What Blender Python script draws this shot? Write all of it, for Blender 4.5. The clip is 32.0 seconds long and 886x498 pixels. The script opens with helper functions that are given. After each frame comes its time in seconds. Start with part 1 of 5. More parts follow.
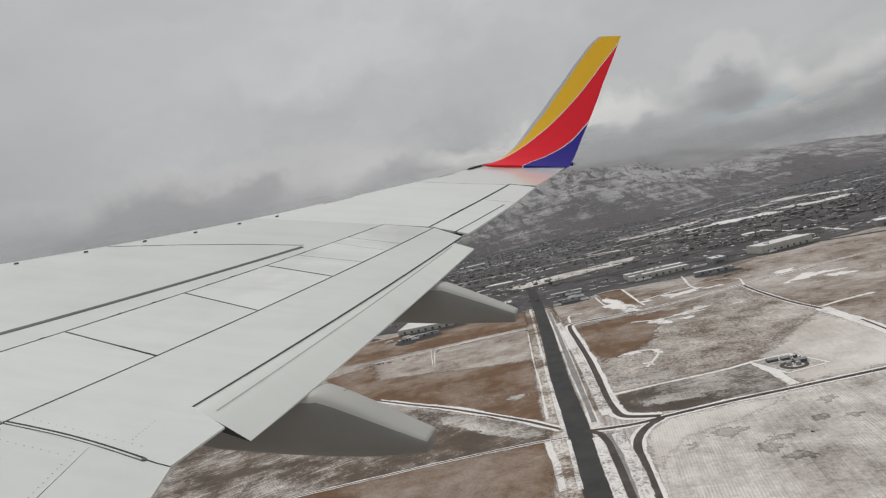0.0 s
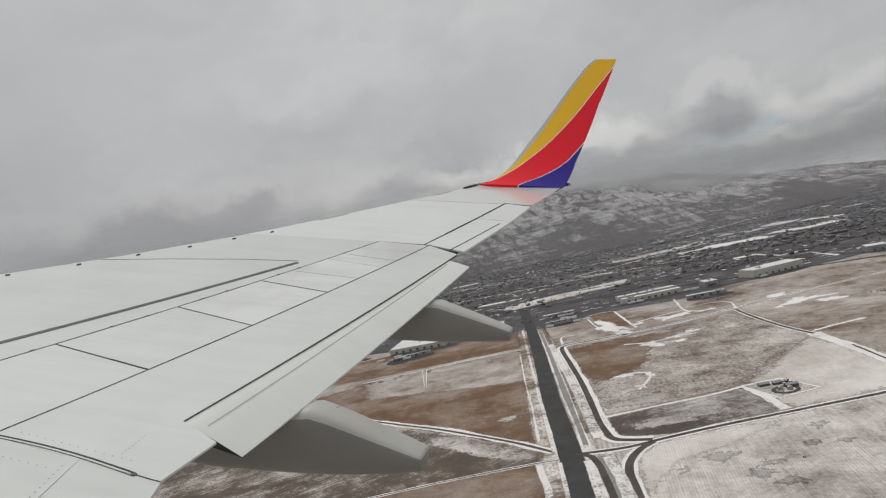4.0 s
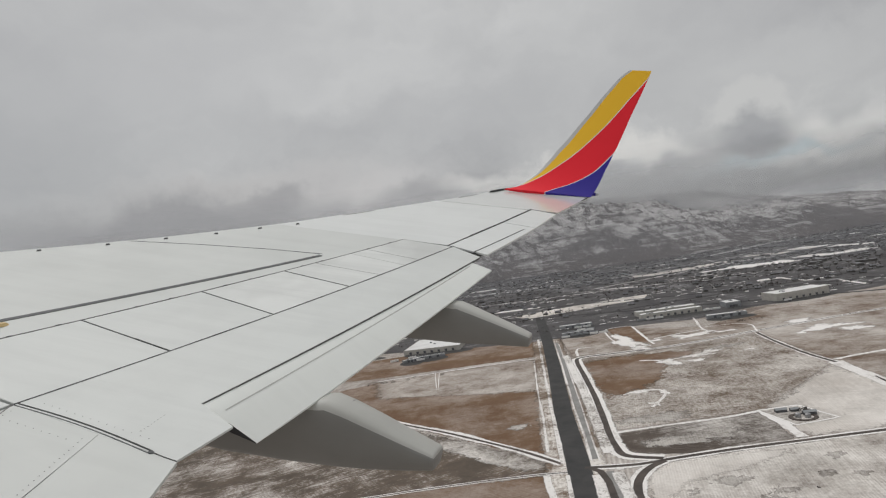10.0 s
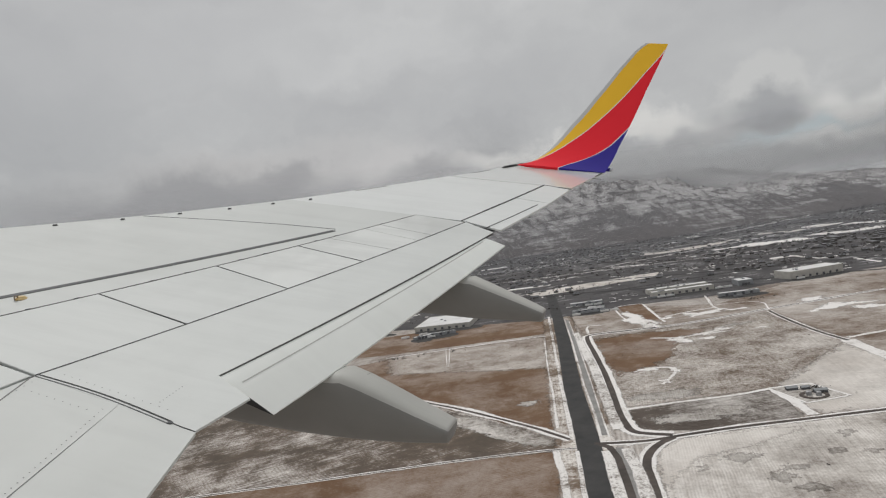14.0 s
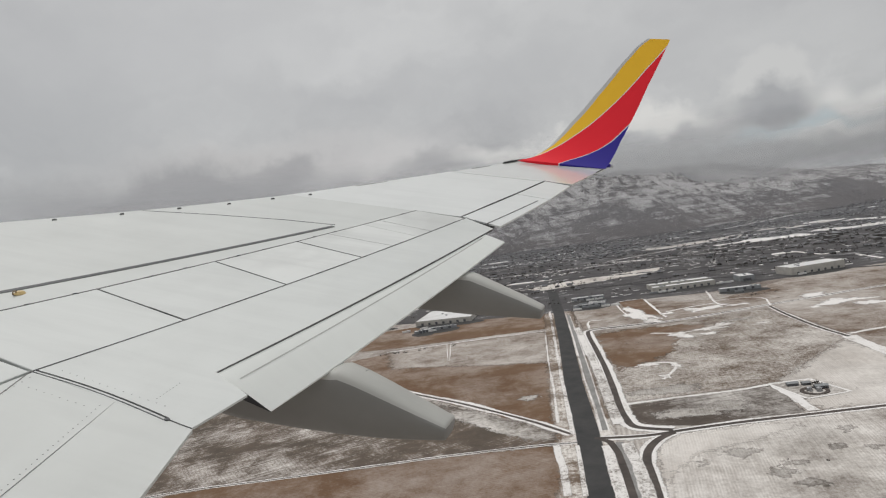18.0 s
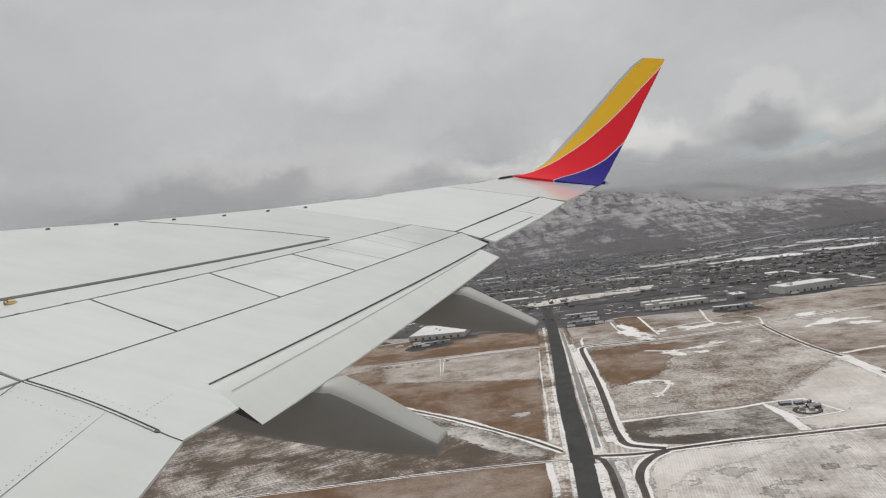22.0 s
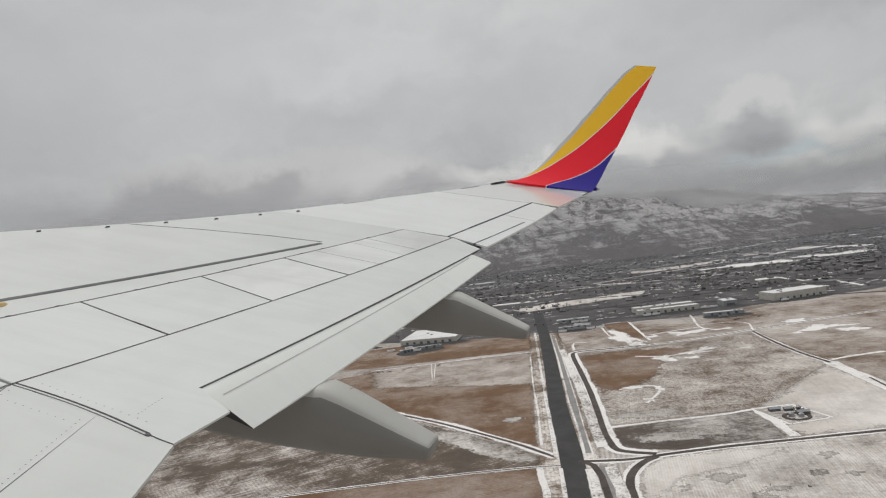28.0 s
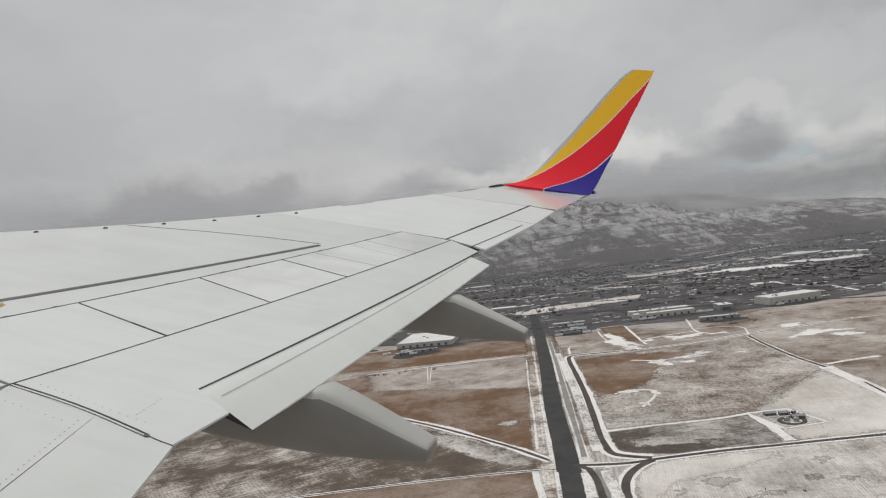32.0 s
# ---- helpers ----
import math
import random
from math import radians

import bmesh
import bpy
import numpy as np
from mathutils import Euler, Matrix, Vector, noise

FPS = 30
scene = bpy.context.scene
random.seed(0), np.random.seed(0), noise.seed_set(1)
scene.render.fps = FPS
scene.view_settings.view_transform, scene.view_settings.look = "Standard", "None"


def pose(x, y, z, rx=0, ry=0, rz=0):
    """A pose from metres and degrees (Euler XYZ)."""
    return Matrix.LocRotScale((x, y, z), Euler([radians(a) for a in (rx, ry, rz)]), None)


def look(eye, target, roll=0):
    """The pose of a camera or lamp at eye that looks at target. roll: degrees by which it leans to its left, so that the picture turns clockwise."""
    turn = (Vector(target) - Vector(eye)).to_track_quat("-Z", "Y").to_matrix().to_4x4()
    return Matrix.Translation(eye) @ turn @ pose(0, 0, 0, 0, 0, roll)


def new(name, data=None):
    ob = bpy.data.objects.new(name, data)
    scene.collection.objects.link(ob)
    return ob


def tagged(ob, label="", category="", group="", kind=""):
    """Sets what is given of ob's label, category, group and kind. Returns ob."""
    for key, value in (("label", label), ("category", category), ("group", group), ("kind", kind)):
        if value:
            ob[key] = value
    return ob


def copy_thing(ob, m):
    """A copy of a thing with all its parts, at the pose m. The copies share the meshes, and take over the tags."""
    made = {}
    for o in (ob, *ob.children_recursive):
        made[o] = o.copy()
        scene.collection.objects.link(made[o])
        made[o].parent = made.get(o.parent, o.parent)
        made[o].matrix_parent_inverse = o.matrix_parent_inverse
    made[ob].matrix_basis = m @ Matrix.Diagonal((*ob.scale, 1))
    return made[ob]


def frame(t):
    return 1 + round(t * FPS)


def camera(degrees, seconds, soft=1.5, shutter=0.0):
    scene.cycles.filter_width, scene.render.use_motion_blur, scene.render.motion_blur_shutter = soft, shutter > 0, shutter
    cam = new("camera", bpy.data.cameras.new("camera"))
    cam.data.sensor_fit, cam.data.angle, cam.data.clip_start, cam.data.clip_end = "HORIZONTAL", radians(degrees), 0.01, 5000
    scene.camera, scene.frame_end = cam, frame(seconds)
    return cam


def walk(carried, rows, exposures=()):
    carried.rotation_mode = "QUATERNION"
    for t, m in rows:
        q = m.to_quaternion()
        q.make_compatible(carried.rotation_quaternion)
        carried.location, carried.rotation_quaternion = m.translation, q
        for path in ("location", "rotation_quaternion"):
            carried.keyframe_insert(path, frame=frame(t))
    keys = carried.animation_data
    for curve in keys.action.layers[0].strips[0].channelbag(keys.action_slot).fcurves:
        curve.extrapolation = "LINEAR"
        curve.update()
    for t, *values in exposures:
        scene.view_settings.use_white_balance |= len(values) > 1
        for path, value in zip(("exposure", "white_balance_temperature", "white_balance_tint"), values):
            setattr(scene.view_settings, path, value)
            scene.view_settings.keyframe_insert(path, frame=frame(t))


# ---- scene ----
# ---- camera ----
# The camera is held at a cabin window just behind the wing of a climbing airliner.
cam = camera(69.0, 32.0, soft=1.2)
ROWS = (
    (0, 0.124, -0.040, 180.043, 87.820, 12.664, -2.212),
    (0.5, 0.131, -0.035, 180.027, 88.559, 12.659, -2.263),
    (1, 0.111, -0.061, 180.020, 88.766, 12.512, -2.698),
    (1.5, 0.117, -0.035, 180.029, 88.723, 12.157, -2.735),
    (2, 0.109, -0.030, 180.028, 88.833, 12.212, -2.732),
    (2.5, 0.102, -0.033, 180.024, 89.067, 12.150, -2.809),
    (4.5, 0.078, -0.035, 180.018, 89.462, 11.403, -2.810),
    (5, 0.063, -0.029, 180.012, 89.380, 10.163, -2.082),
    (5.5, 0.033, -0.038, 180.004, 88.887, 8.932, -0.908),
    (6, 0.034, -0.009, 180.001, 88.931, 8.910, -0.906),
    (6.5, 0.038, -0.025, 179.997, 88.675, 9.063, -1.183),
    (7, 0.034, -0.033, 179.999, 89.233, 8.595, -1.221),
    (7.5, 0.019, -0.034, 179.994, 89.550, 8.763, -1.114),
    (8, 0.021, -0.007, 179.992, 88.513, 8.584, -0.585),
    (8.5, 0.016, -0.009, 179.989, 88.947, 8.152, -0.424),
    (9, 0.022, -0.002, 179.996, 89.558, 8.053, -0.466),
    (9.5, 0.024, -0.026, 179.995, 90.105, 8.028, -0.893),
    (10, 0.030, -0.029, 179.993, 90.064, 8.344, -0.950),
    (10.5, 0.017, -0.010, 179.992, 89.872, 8.277, -0.673),
    (11, 0.017, 0.005, 179.981, 89.898, 8.349, -0.334),
    (11.5, 0.001, -0.002, 179.976, 89.638, 8.265, -0.227),
    (12, -0.004, 0.014, 179.972, 89.172, 8.270, -0.048),
    (12.5, -0.014, -0.008, 179.969, 88.982, 8.235, -0.069),
    (13, -0.007, -0.004, 179.967, 88.904, 8.366, 0.022),
    (13.5, -0.010, 0.003, 179.964, 88.532, 8.439, 0.044),
    (14, -0.015, -0.004, 179.965, 88.195, 8.285, 0.011),
    (14.5, -0.007, -0.003, 179.972, 88.125, 8.117, -0.003),
    (16.5, -0.017, 0.001, 179.979, 88.022, 8.170, 0.012),
    (17, -0.013, 0.010, 179.984, 87.755, 7.997, 0.046),
    (17.5, -0.004, -0.000, 179.983, 87.436, 7.873, 0.120),
    (18, 0.020, 0.011, 179.989, 87.706, 8.047, 0.146),
    (18.5, -0.000, 0.001, 179.989, 88.127, 8.093, 0.001),
    (19, 0.001, -0.001, 179.989, 88.193, 8.118, 0.007),
    (19.5, 0.012, 0.011, 179.984, 88.143, 8.174, 0.178),
    (20, 0.009, 0.006, 179.986, 87.588, 8.278, 0.224),
    (20.5, 0.014, 0.025, 179.981, 87.304, 8.331, 0.222),
    (21, 0.007, 0.029, 179.983, 87.409, 7.968, 0.310),
    (21.5, -0.003, -0.003, 179.973, 88.154, 7.444, -0.039),
    (22, 0.015, 0.006, 179.980, 88.972, 7.329, -0.331),
    (22.5, 0.022, -0.003, 179.991, 89.110, 7.483, -0.497),
    (23, 0.004, -0.006, 179.989, 88.869, 7.390, -0.646),
    (23.5, -0.000, -0.002, 179.993, 88.575, 7.251, -0.595),
    (24, 0.001, -0.002, 179.994, 88.671, 7.059, -0.542),
    (24.5, 0.007, -0.010, 179.989, 88.676, 7.087, -0.598),
    (25, 0.012, -0.014, 179.986, 88.737, 6.999, -0.625),
    (25.5, 0.005, -0.016, 179.986, 89.167, 6.832, -0.827),
    (27.5, 0.012, -0.022, 179.995, 89.278, 6.744, -1.031),
    (28, 0.016, -0.031, 179.989, 89.278, 6.919, -1.022),
    (28.5, 0.009, -0.030, 179.990, 89.368, 6.864, -1.107),
    (29, -0.017, -0.027, 179.991, 89.506, 6.710, -1.292),
    (29.5, -0.015, -0.031, 179.988, 89.513, 6.768, -1.216),
    (30, -0.014, -0.028, 179.992, 89.300, 6.599, -1.210),
    (30.5, -0.007, -0.018, 179.988, 89.238, 6.647, -1.247),
    (31, -0.000, -0.018, 179.981, 89.197, 6.775, -1.246),
    (31.5, -0.017, -0.022, 179.975, 89.398, 6.702, -1.335),
    (32, -0.017, -0.035, 179.980, 89.527, 6.682, -1.340),
)
walk(cam, [(r[0], pose(*r[1:])) for r in ROWS], exposures=((0.0, 0.08), (13.0, 0.08), (19.0, 0.18), (23.0, 0.20), (32.0, 0.15)))

# ---- world and sun ----
world = bpy.data.worlds.new("overcast_sky")
scene.world = world
world.use_nodes = True


class Net:
    """Short-hand for node trees."""

    def __init__(self, tree):
        self.tree = tree
        tree.nodes.clear()

    def node(self, kind, values=None, **props):
        n = self.tree.nodes.new(kind)
        if "operation" in props:
            n.operation = props["operation"]
        if "use_clamp" in props:
            n.use_clamp = props["use_clamp"]
        if "data_type" in props:
            n.data_type, n.blend_type = props["data_type"], props["blend_type"]
        if "sky_type" in props:
            n.sky_type, n.sun_disc = props["sky_type"], props["sun_disc"]
            n.sun_elevation, n.sun_rotation = props["sun_elevation"], props["sun_rotation"]
        if "rotation_type" in props:
            n.rotation_type = props["rotation_type"]
        if "bands_direction" in props:
            n.bands_direction = props["bands_direction"]
        for key, value in (values or {}).items():
            if isinstance(value, bpy.types.NodeSocket):
                self.tree.links.new(value, n.inputs[key])
            else:
                n.inputs[key].default_value = value
        return n

    def math(self, op, a, b=0.0, c=0.0, clamp=False):
        return self.node("ShaderNodeMath", {0: a, 1: b, 2: c}, operation=op, use_clamp=clamp).outputs[0]

    def vec(self, op, a, b=(0, 0, 0)):
        return self.node("ShaderNodeVectorMath", {0: a, 1: b}, operation=op)

    def noise(self, vector, scale, detail=4.0, rough=0.55, distort=0.0, out="Fac"):
        values = {"Scale": scale, "Detail": detail, "Roughness": rough, "Distortion": distort}
        if vector is not None:
            values["Vector"] = vector
        return self.node("ShaderNodeTexNoise", values).outputs[out]

    def ramp(self, fac, stops):
        n = self.node("ShaderNodeValToRGB", {0: fac})
        e = n.color_ramp.elements
        while len(e) < len(stops):
            e.new(0.5)
        for item, (pos, col) in zip(e, stops):
            item.position = pos
            item.color = (*col, 1) if isinstance(col, tuple) else (col, col, col, 1)
        return n.outputs[0]

    def mix(self, fac, a, b, blend="MIX"):
        n = self.node("ShaderNodeMix", data_type="RGBA", blend_type=blend)
        for key, value in ((0, fac), (6, a), (7, b)):
            if isinstance(value, bpy.types.NodeSocket):
                self.tree.links.new(value, n.inputs[key])
            else:
                n.inputs[key].default_value = (*value, 1) if isinstance(value, tuple) else value
        return n.outputs[2]


def spot(net, d, centre, radii):
    """1 inside an ellipse of the sky round a direction, falling softly to 0; radii across and up."""
    c = Vector(centre).normalized()
    side = c.cross(Vector((0, 0, 1))).normalized()
    up = side.cross(c)
    a = net.math("DIVIDE", net.vec("DOT_PRODUCT", d, tuple(side)).outputs["Value"], radii[0])
    b = net.math("DIVIDE", net.math("SUBTRACT", net.vec("DOT_PRODUCT", d, tuple(up)).outputs["Value"], 0.0), radii[1])
    r2 = net.math("ADD", net.math("MULTIPLY", a, a), net.math("MULTIPLY", b, b))
    front = net.math("GREATER_THAN", net.vec("DOT_PRODUCT", d, tuple(c)).outputs["Value"], 0.0)
    return net.math("MULTIPLY", net.math("EXPONENT", net.math("MULTIPLY", r2, -1.0)), front)


def build_sky():
    """A stratus deck with ragged low cloud: soft banks and breaks, their edges drawn out by turbulence."""
    net = Net(world.node_tree)
    d = net.node("ShaderNodeTexCoord").outputs["Generated"]
    sky = net.node("ShaderNodeTexSky", sky_type="NISHITA", sun_disc=False, sun_elevation=radians(65), sun_rotation=radians(-31)).outputs[0]
    sky = net.mix(1.0, sky, (0.09, 0.09, 0.09), "MULTIPLY")
    height = net.node("ShaderNodeSeparateXYZ", {0: d}).outputs[2]
    coarse = net.vec("MULTIPLY", net.vec("SUBTRACT", net.noise(d, 7.0, 3.0, 0.5, out="Color"), (0.5, 0.5, 0.5)).outputs[0], (0.16, 0.16, 0.10)).outputs[0]
    curl = net.vec("MULTIPLY", net.vec("SUBTRACT", net.noise(d, 24.0, 6.0, 0.62, out="Color"), (0.5, 0.5, 0.5)).outputs[0], (0.075, 0.075, 0.055)).outputs[0]
    drawn = net.vec("ADD", net.vec("ADD", d, coarse).outputs[0], curl).outputs[0]
    flat = net.vec("MULTIPLY", drawn, (1.0, 1.0, 2.4)).outputs[0]
    broad = net.noise(flat, 2.3, 3.0, 0.5)
    lumps = net.noise(flat, 7.0, 6.0, 0.55)
    low = net.math("SUBTRACT", 1.0, net.math("DIVIDE", net.math("ABSOLUTE", net.math("SUBTRACT", height, 0.09)), 0.12), clamp=True)
    fac = net.math("ADD", net.math("MULTIPLY", broad, 0.75), net.math("MULTIPLY", lumps, net.math("MULTIPLY_ADD", low, 0.55, 0.22)))
    fac = net.math("SUBTRACT", fac, net.math("MULTIPLY", low, 0.26))
    cloud = net.ramp(fac, ((0.26, (0.335, 0.335, 0.34)), (0.40, (0.405, 0.405, 0.408)), (0.52, (0.455, 0.456, 0.455)), (0.66, (0.535, 0.535, 0.53)), (0.82, (0.60, 0.60, 0.59))))
    # banks, breaks and single clouds: direction, width and height, colour, amount, firmness of the edge
    for centre, size, tone, amount, firm in (
        ((-0.508, 0.839, 0.19), (0.22, 0.20), (0.36, 0.365, 0.37), 0.55, 0.0),
        ((-0.280, 0.912, 0.30), (0.20, 0.07), (0.50, 0.50, 0.50), 0.5, 0.0),
        ((0.209, 0.960, 0.185), (0.30, 0.06), (0.405, 0.405, 0.41), 0.5, 0.0),
        ((0.515, 0.838, 0.18), (0.24, 0.045), (0.50, 0.50, 0.495), 0.5, 0.0),
        ((-0.278, 0.951, 0.132), (0.17, 0.026), (0.50, 0.485, 0.475), 0.7, 0.0),
        ((-0.110, 0.988, 0.105), (0.13, 0.026), (0.54, 0.525, 0.52), 0.75, 0.0),
        ((-0.358, 0.928, 0.092), (0.26, 0.046), (0.28, 0.276, 0.282), 0.85, 0.25),
        ((-0.205, 0.972, 0.108), (0.055, 0.022), (0.31, 0.305, 0.31), 0.7, 0.4),
        ((0.001, 0.995, 0.090), (0.075, 0.020), (0.33, 0.325, 0.33), 0.75, 0.4),
        ((0.141, 0.985, 0.097), (0.12, 0.018), (0.60, 0.59, 0.575), 0.85, 0.4),
        ((0.318, 0.943, 0.103), (0.13, 0.018), (0.61, 0.60, 0.58), 0.85, 0.35),
        ((0.420, 0.906, 0.052), (0.26, 0.024), (0.40, 0.405, 0.41), 0.75, 0.15),
        ((0.371, 0.925, 0.086), (0.050, 0.017), (0.37, 0.37, 0.375), 0.85, 0.6),
        ((0.285, 0.955, 0.084), (0.028, 0.012), (0.38, 0.38, 0.385), 0.8, 0.6),
        ((0.535, 0.840, 0.090), (0.15, 0.018), (0.61, 0.605, 0.59), 0.9, 0.3),
        ((0.494, 0.867, 0.067), (0.10, 0.016), (0.455, 0.52, 0.54), 0.95, 0.35),
        ((0.560, 0.826, 0.056), (0.11, 0.011), (0.64, 0.635, 0.62), 0.9, 0.55),
        ((0.560, 0.828, 0.022), (0.16, 0.018), (0.34, 0.345, 0.355), 0.75, 0.3),
        ((0.462, 0.878, 0.118), (0.074, 0.056), (0.51, 0.508, 0.50), 0.95, 0.85),
        ((0.458, 0.884, 0.099), (0.070, 0.033), (0.325, 0.327, 0.335), 0.92, 0.5),
        ((0.470, 0.880, 0.084), (0.036, 0.016), (0.29, 0.292, 0.30), 0.85, 0.55),
    ):
        mask = spot(net, drawn, centre, size)
        mask = net.ramp(mask, ((0.5 * firm, 0.0), (1.0 - 0.45 * firm, amount)))
        cloud = net.mix(mask, cloud, tone)
    # thicker and brighter overhead
    over = net.math("MULTIPLY", net.math("SUBTRACT", height, 0.2), 1.5, clamp=True)
    cloud = net.mix(net.math("MULTIPLY", over, 0.6), cloud, (0.64, 0.64, 0.63))
    total = net.mix(0.04, cloud, sky)
    net.node("ShaderNodeOutputWorld", {0: net.node("ShaderNodeBackground", {0: total, 1: 1.0}).outputs[0]})


build_sky()
sun = new("sun", bpy.data.lights.new("sun", "SUN"))
sun.data.energy, sun.data.angle, sun.data.color = 1.0, radians(25), (1.0, 0.97, 0.93)
sun.matrix_world = look((0, 0, 0), (0.22, -0.36, -0.92))

# ---- materials ----


def material(name, colours, scale, rough=0.85, bump=0.0, bump_scale=None, coat=0.0, metal=0.0, fine=0.0, space="Object", detail=6.0, vary=0.0, spec=0.4):
    """A surface whose colour runs through the given stops by noise at two scales."""
    mat = bpy.data.materials.new(name)
    mat.use_nodes = True
    net = Net(mat.node_tree)
    co = net.node("ShaderNodeTexCoord").outputs["Object"] if space == "Object" else net.node("ShaderNodeNewGeometry").outputs["Position"]
    n = net.noise(co, scale, detail, 0.6, 0.3)
    if fine:
        n = net.math("ADD", net.math("MULTIPLY", n, 1 - fine), net.math("MULTIPLY", net.noise(co, scale * 11, 4.0, 0.6), fine))
    count = len(colours)
    col = net.ramp(n, [(0.32 + 0.36 * i / max(1, count - 1), c) for i, c in enumerate(colours)])
    if vary:
        r = net.node("ShaderNodeObjectInfo").outputs["Random"]
        col = net.mix(vary, col, net.ramp(r, ((0.0, 0.12), (0.5, 0.4), (1.0, 0.85))), "SOFT_LIGHT")
    values = {"Base Color": col, "Roughness": rough, "Metallic": metal, "Coat Weight": coat, "Coat Roughness": 0.12, "Specular IOR Level": spec}
    if bump:
        h = net.noise(co, bump_scale or scale * 6, 5.0, 0.6)
        values["Normal"] = net.node("ShaderNodeBump", {"Height": h, "Strength": bump, "Distance": 1.0 / (bump_scale or scale * 6)}).outputs[0]
    bsdf = net.node("ShaderNodeBsdfPrincipled", values)
    net.node("ShaderNodeOutputMaterial", {0: bsdf.outputs[0]})
    return mat


def field_material(name, soil, pale, snow, cover, row=4.0, turn=0.0, rows=0.3, soft=0.16, grain=0.6, mottle=0.5):
    """Winter ground: soil and dry grass with thin wind-blown snow; cover 0..1; row: metres between drill rows; mottle: patchiness."""
    mat = bpy.data.materials.new(name)
    mat.use_nodes = True
    net = Net(mat.node_tree)
    co = net.node("ShaderNodeNewGeometry").outputs["Position"]
    turned = net.node("ShaderNodeVectorRotate", {"Vector": co, "Angle": radians(turn)}, rotation_type="Z_AXIS").outputs[0]
    big = net.noise(turned, 0.0055, 4.0, 0.55, 0.6)
    patch = net.noise(turned, 0.016, 4.0, 0.6, 0.5)
    mid = net.noise(turned, 0.06, 5.0, 0.65, 0.4)
    small = net.noise(turned, 0.30, 4.0, 0.65)
    grit = net.noise(turned, 1.1, 3.0, 0.7)
    streak = net.noise(net.vec("MULTIPLY", turned, (1.0, 0.035, 1.0)).outputs[0], 0.40, 5.0, 0.65)
    drill = net.node("ShaderNodeTexWave", {"Vector": turned, "Scale": 0.314 / row, "Distortion": 1.4, "Detail": 3.0, "Detail Scale": 0.3}, bands_direction="X").outputs["Fac"]
    tone = net.math("ADD", net.math("MULTIPLY", patch, 0.6), net.math("MULTIPLY", mid, 0.4))
    base = net.mix(net.ramp(tone, ((0.30, 0.0), (0.70, 1.0))), soil, pale)
    base = net.mix(net.math("MULTIPLY", net.math("ADD", small, net.math("SUBTRACT", streak, 0.5)), 0.55), base, net.mix(1.0, base, (0.60, 0.58, 0.56), "MULTIPLY"))
    s = net.math("MULTIPLY_ADD", big, 0.9, cover - 0.95)
    for value, amount in ((patch, mottle), (mid, mottle * 0.7), (streak, rows * 1.3), (small, grain), (grit, grain * 0.8)):
        s = net.math("ADD", s, net.math("MULTIPLY", net.math("SUBTRACT", value, 0.5), amount))
    ploughed = net.math("MULTIPLY", net.ramp(patch, ((0.46, 0.0), (0.60, 1.0))), rows * 0.55)
    s = net.math("ADD", s, net.math("MULTIPLY", net.math("SUBTRACT", drill, 0.5), ploughed))
    mask = net.ramp(s, ((max(0.0, 0.51 - soft), 0.0), (min(1.0, 0.51 + soft), 1.0)))
    col = net.mix(net.math("MULTIPLY", mask, 0.88), base, snow)
    bump = net.node("ShaderNodeBump", {"Height": net.math("ADD", small, drill), "Strength": 0.35, "Distance": 0.25}).outputs[0]
    bsdf = net.node("ShaderNodeBsdfPrincipled", {"Base Color": col, "Roughness": 0.9, "Normal": bump, "Specular IOR Level": 0.2})
    # torn edges: the patch thins out where its rim attribute rises
    rim = net.node("ShaderNodeAttribute")
    rim.attribute_name = "rim"
    torn = net.math("ADD", rim.outputs["Fac"], net.math("ADD", net.math("MULTIPLY", net.math("SUBTRACT", mid, 0.5), 1.1), net.math("MULTIPLY", net.math("SUBTRACT", small, 0.5), 0.9)))
    thin = net.math("MULTIPLY", net.ramp(torn, ((0.40, 0.0), (0.62, 1.0))), net.math("GREATER_THAN", rim.outputs["Fac"], 0.001))
    mixed = net.node("ShaderNodeMixShader", {0: thin, 1: bsdf.outputs[0], 2: net.node("ShaderNodeBsdfTransparent").outputs[0]})
    net.node("ShaderNodeOutputMaterial", {0: mixed.outputs[0]})
    return mat


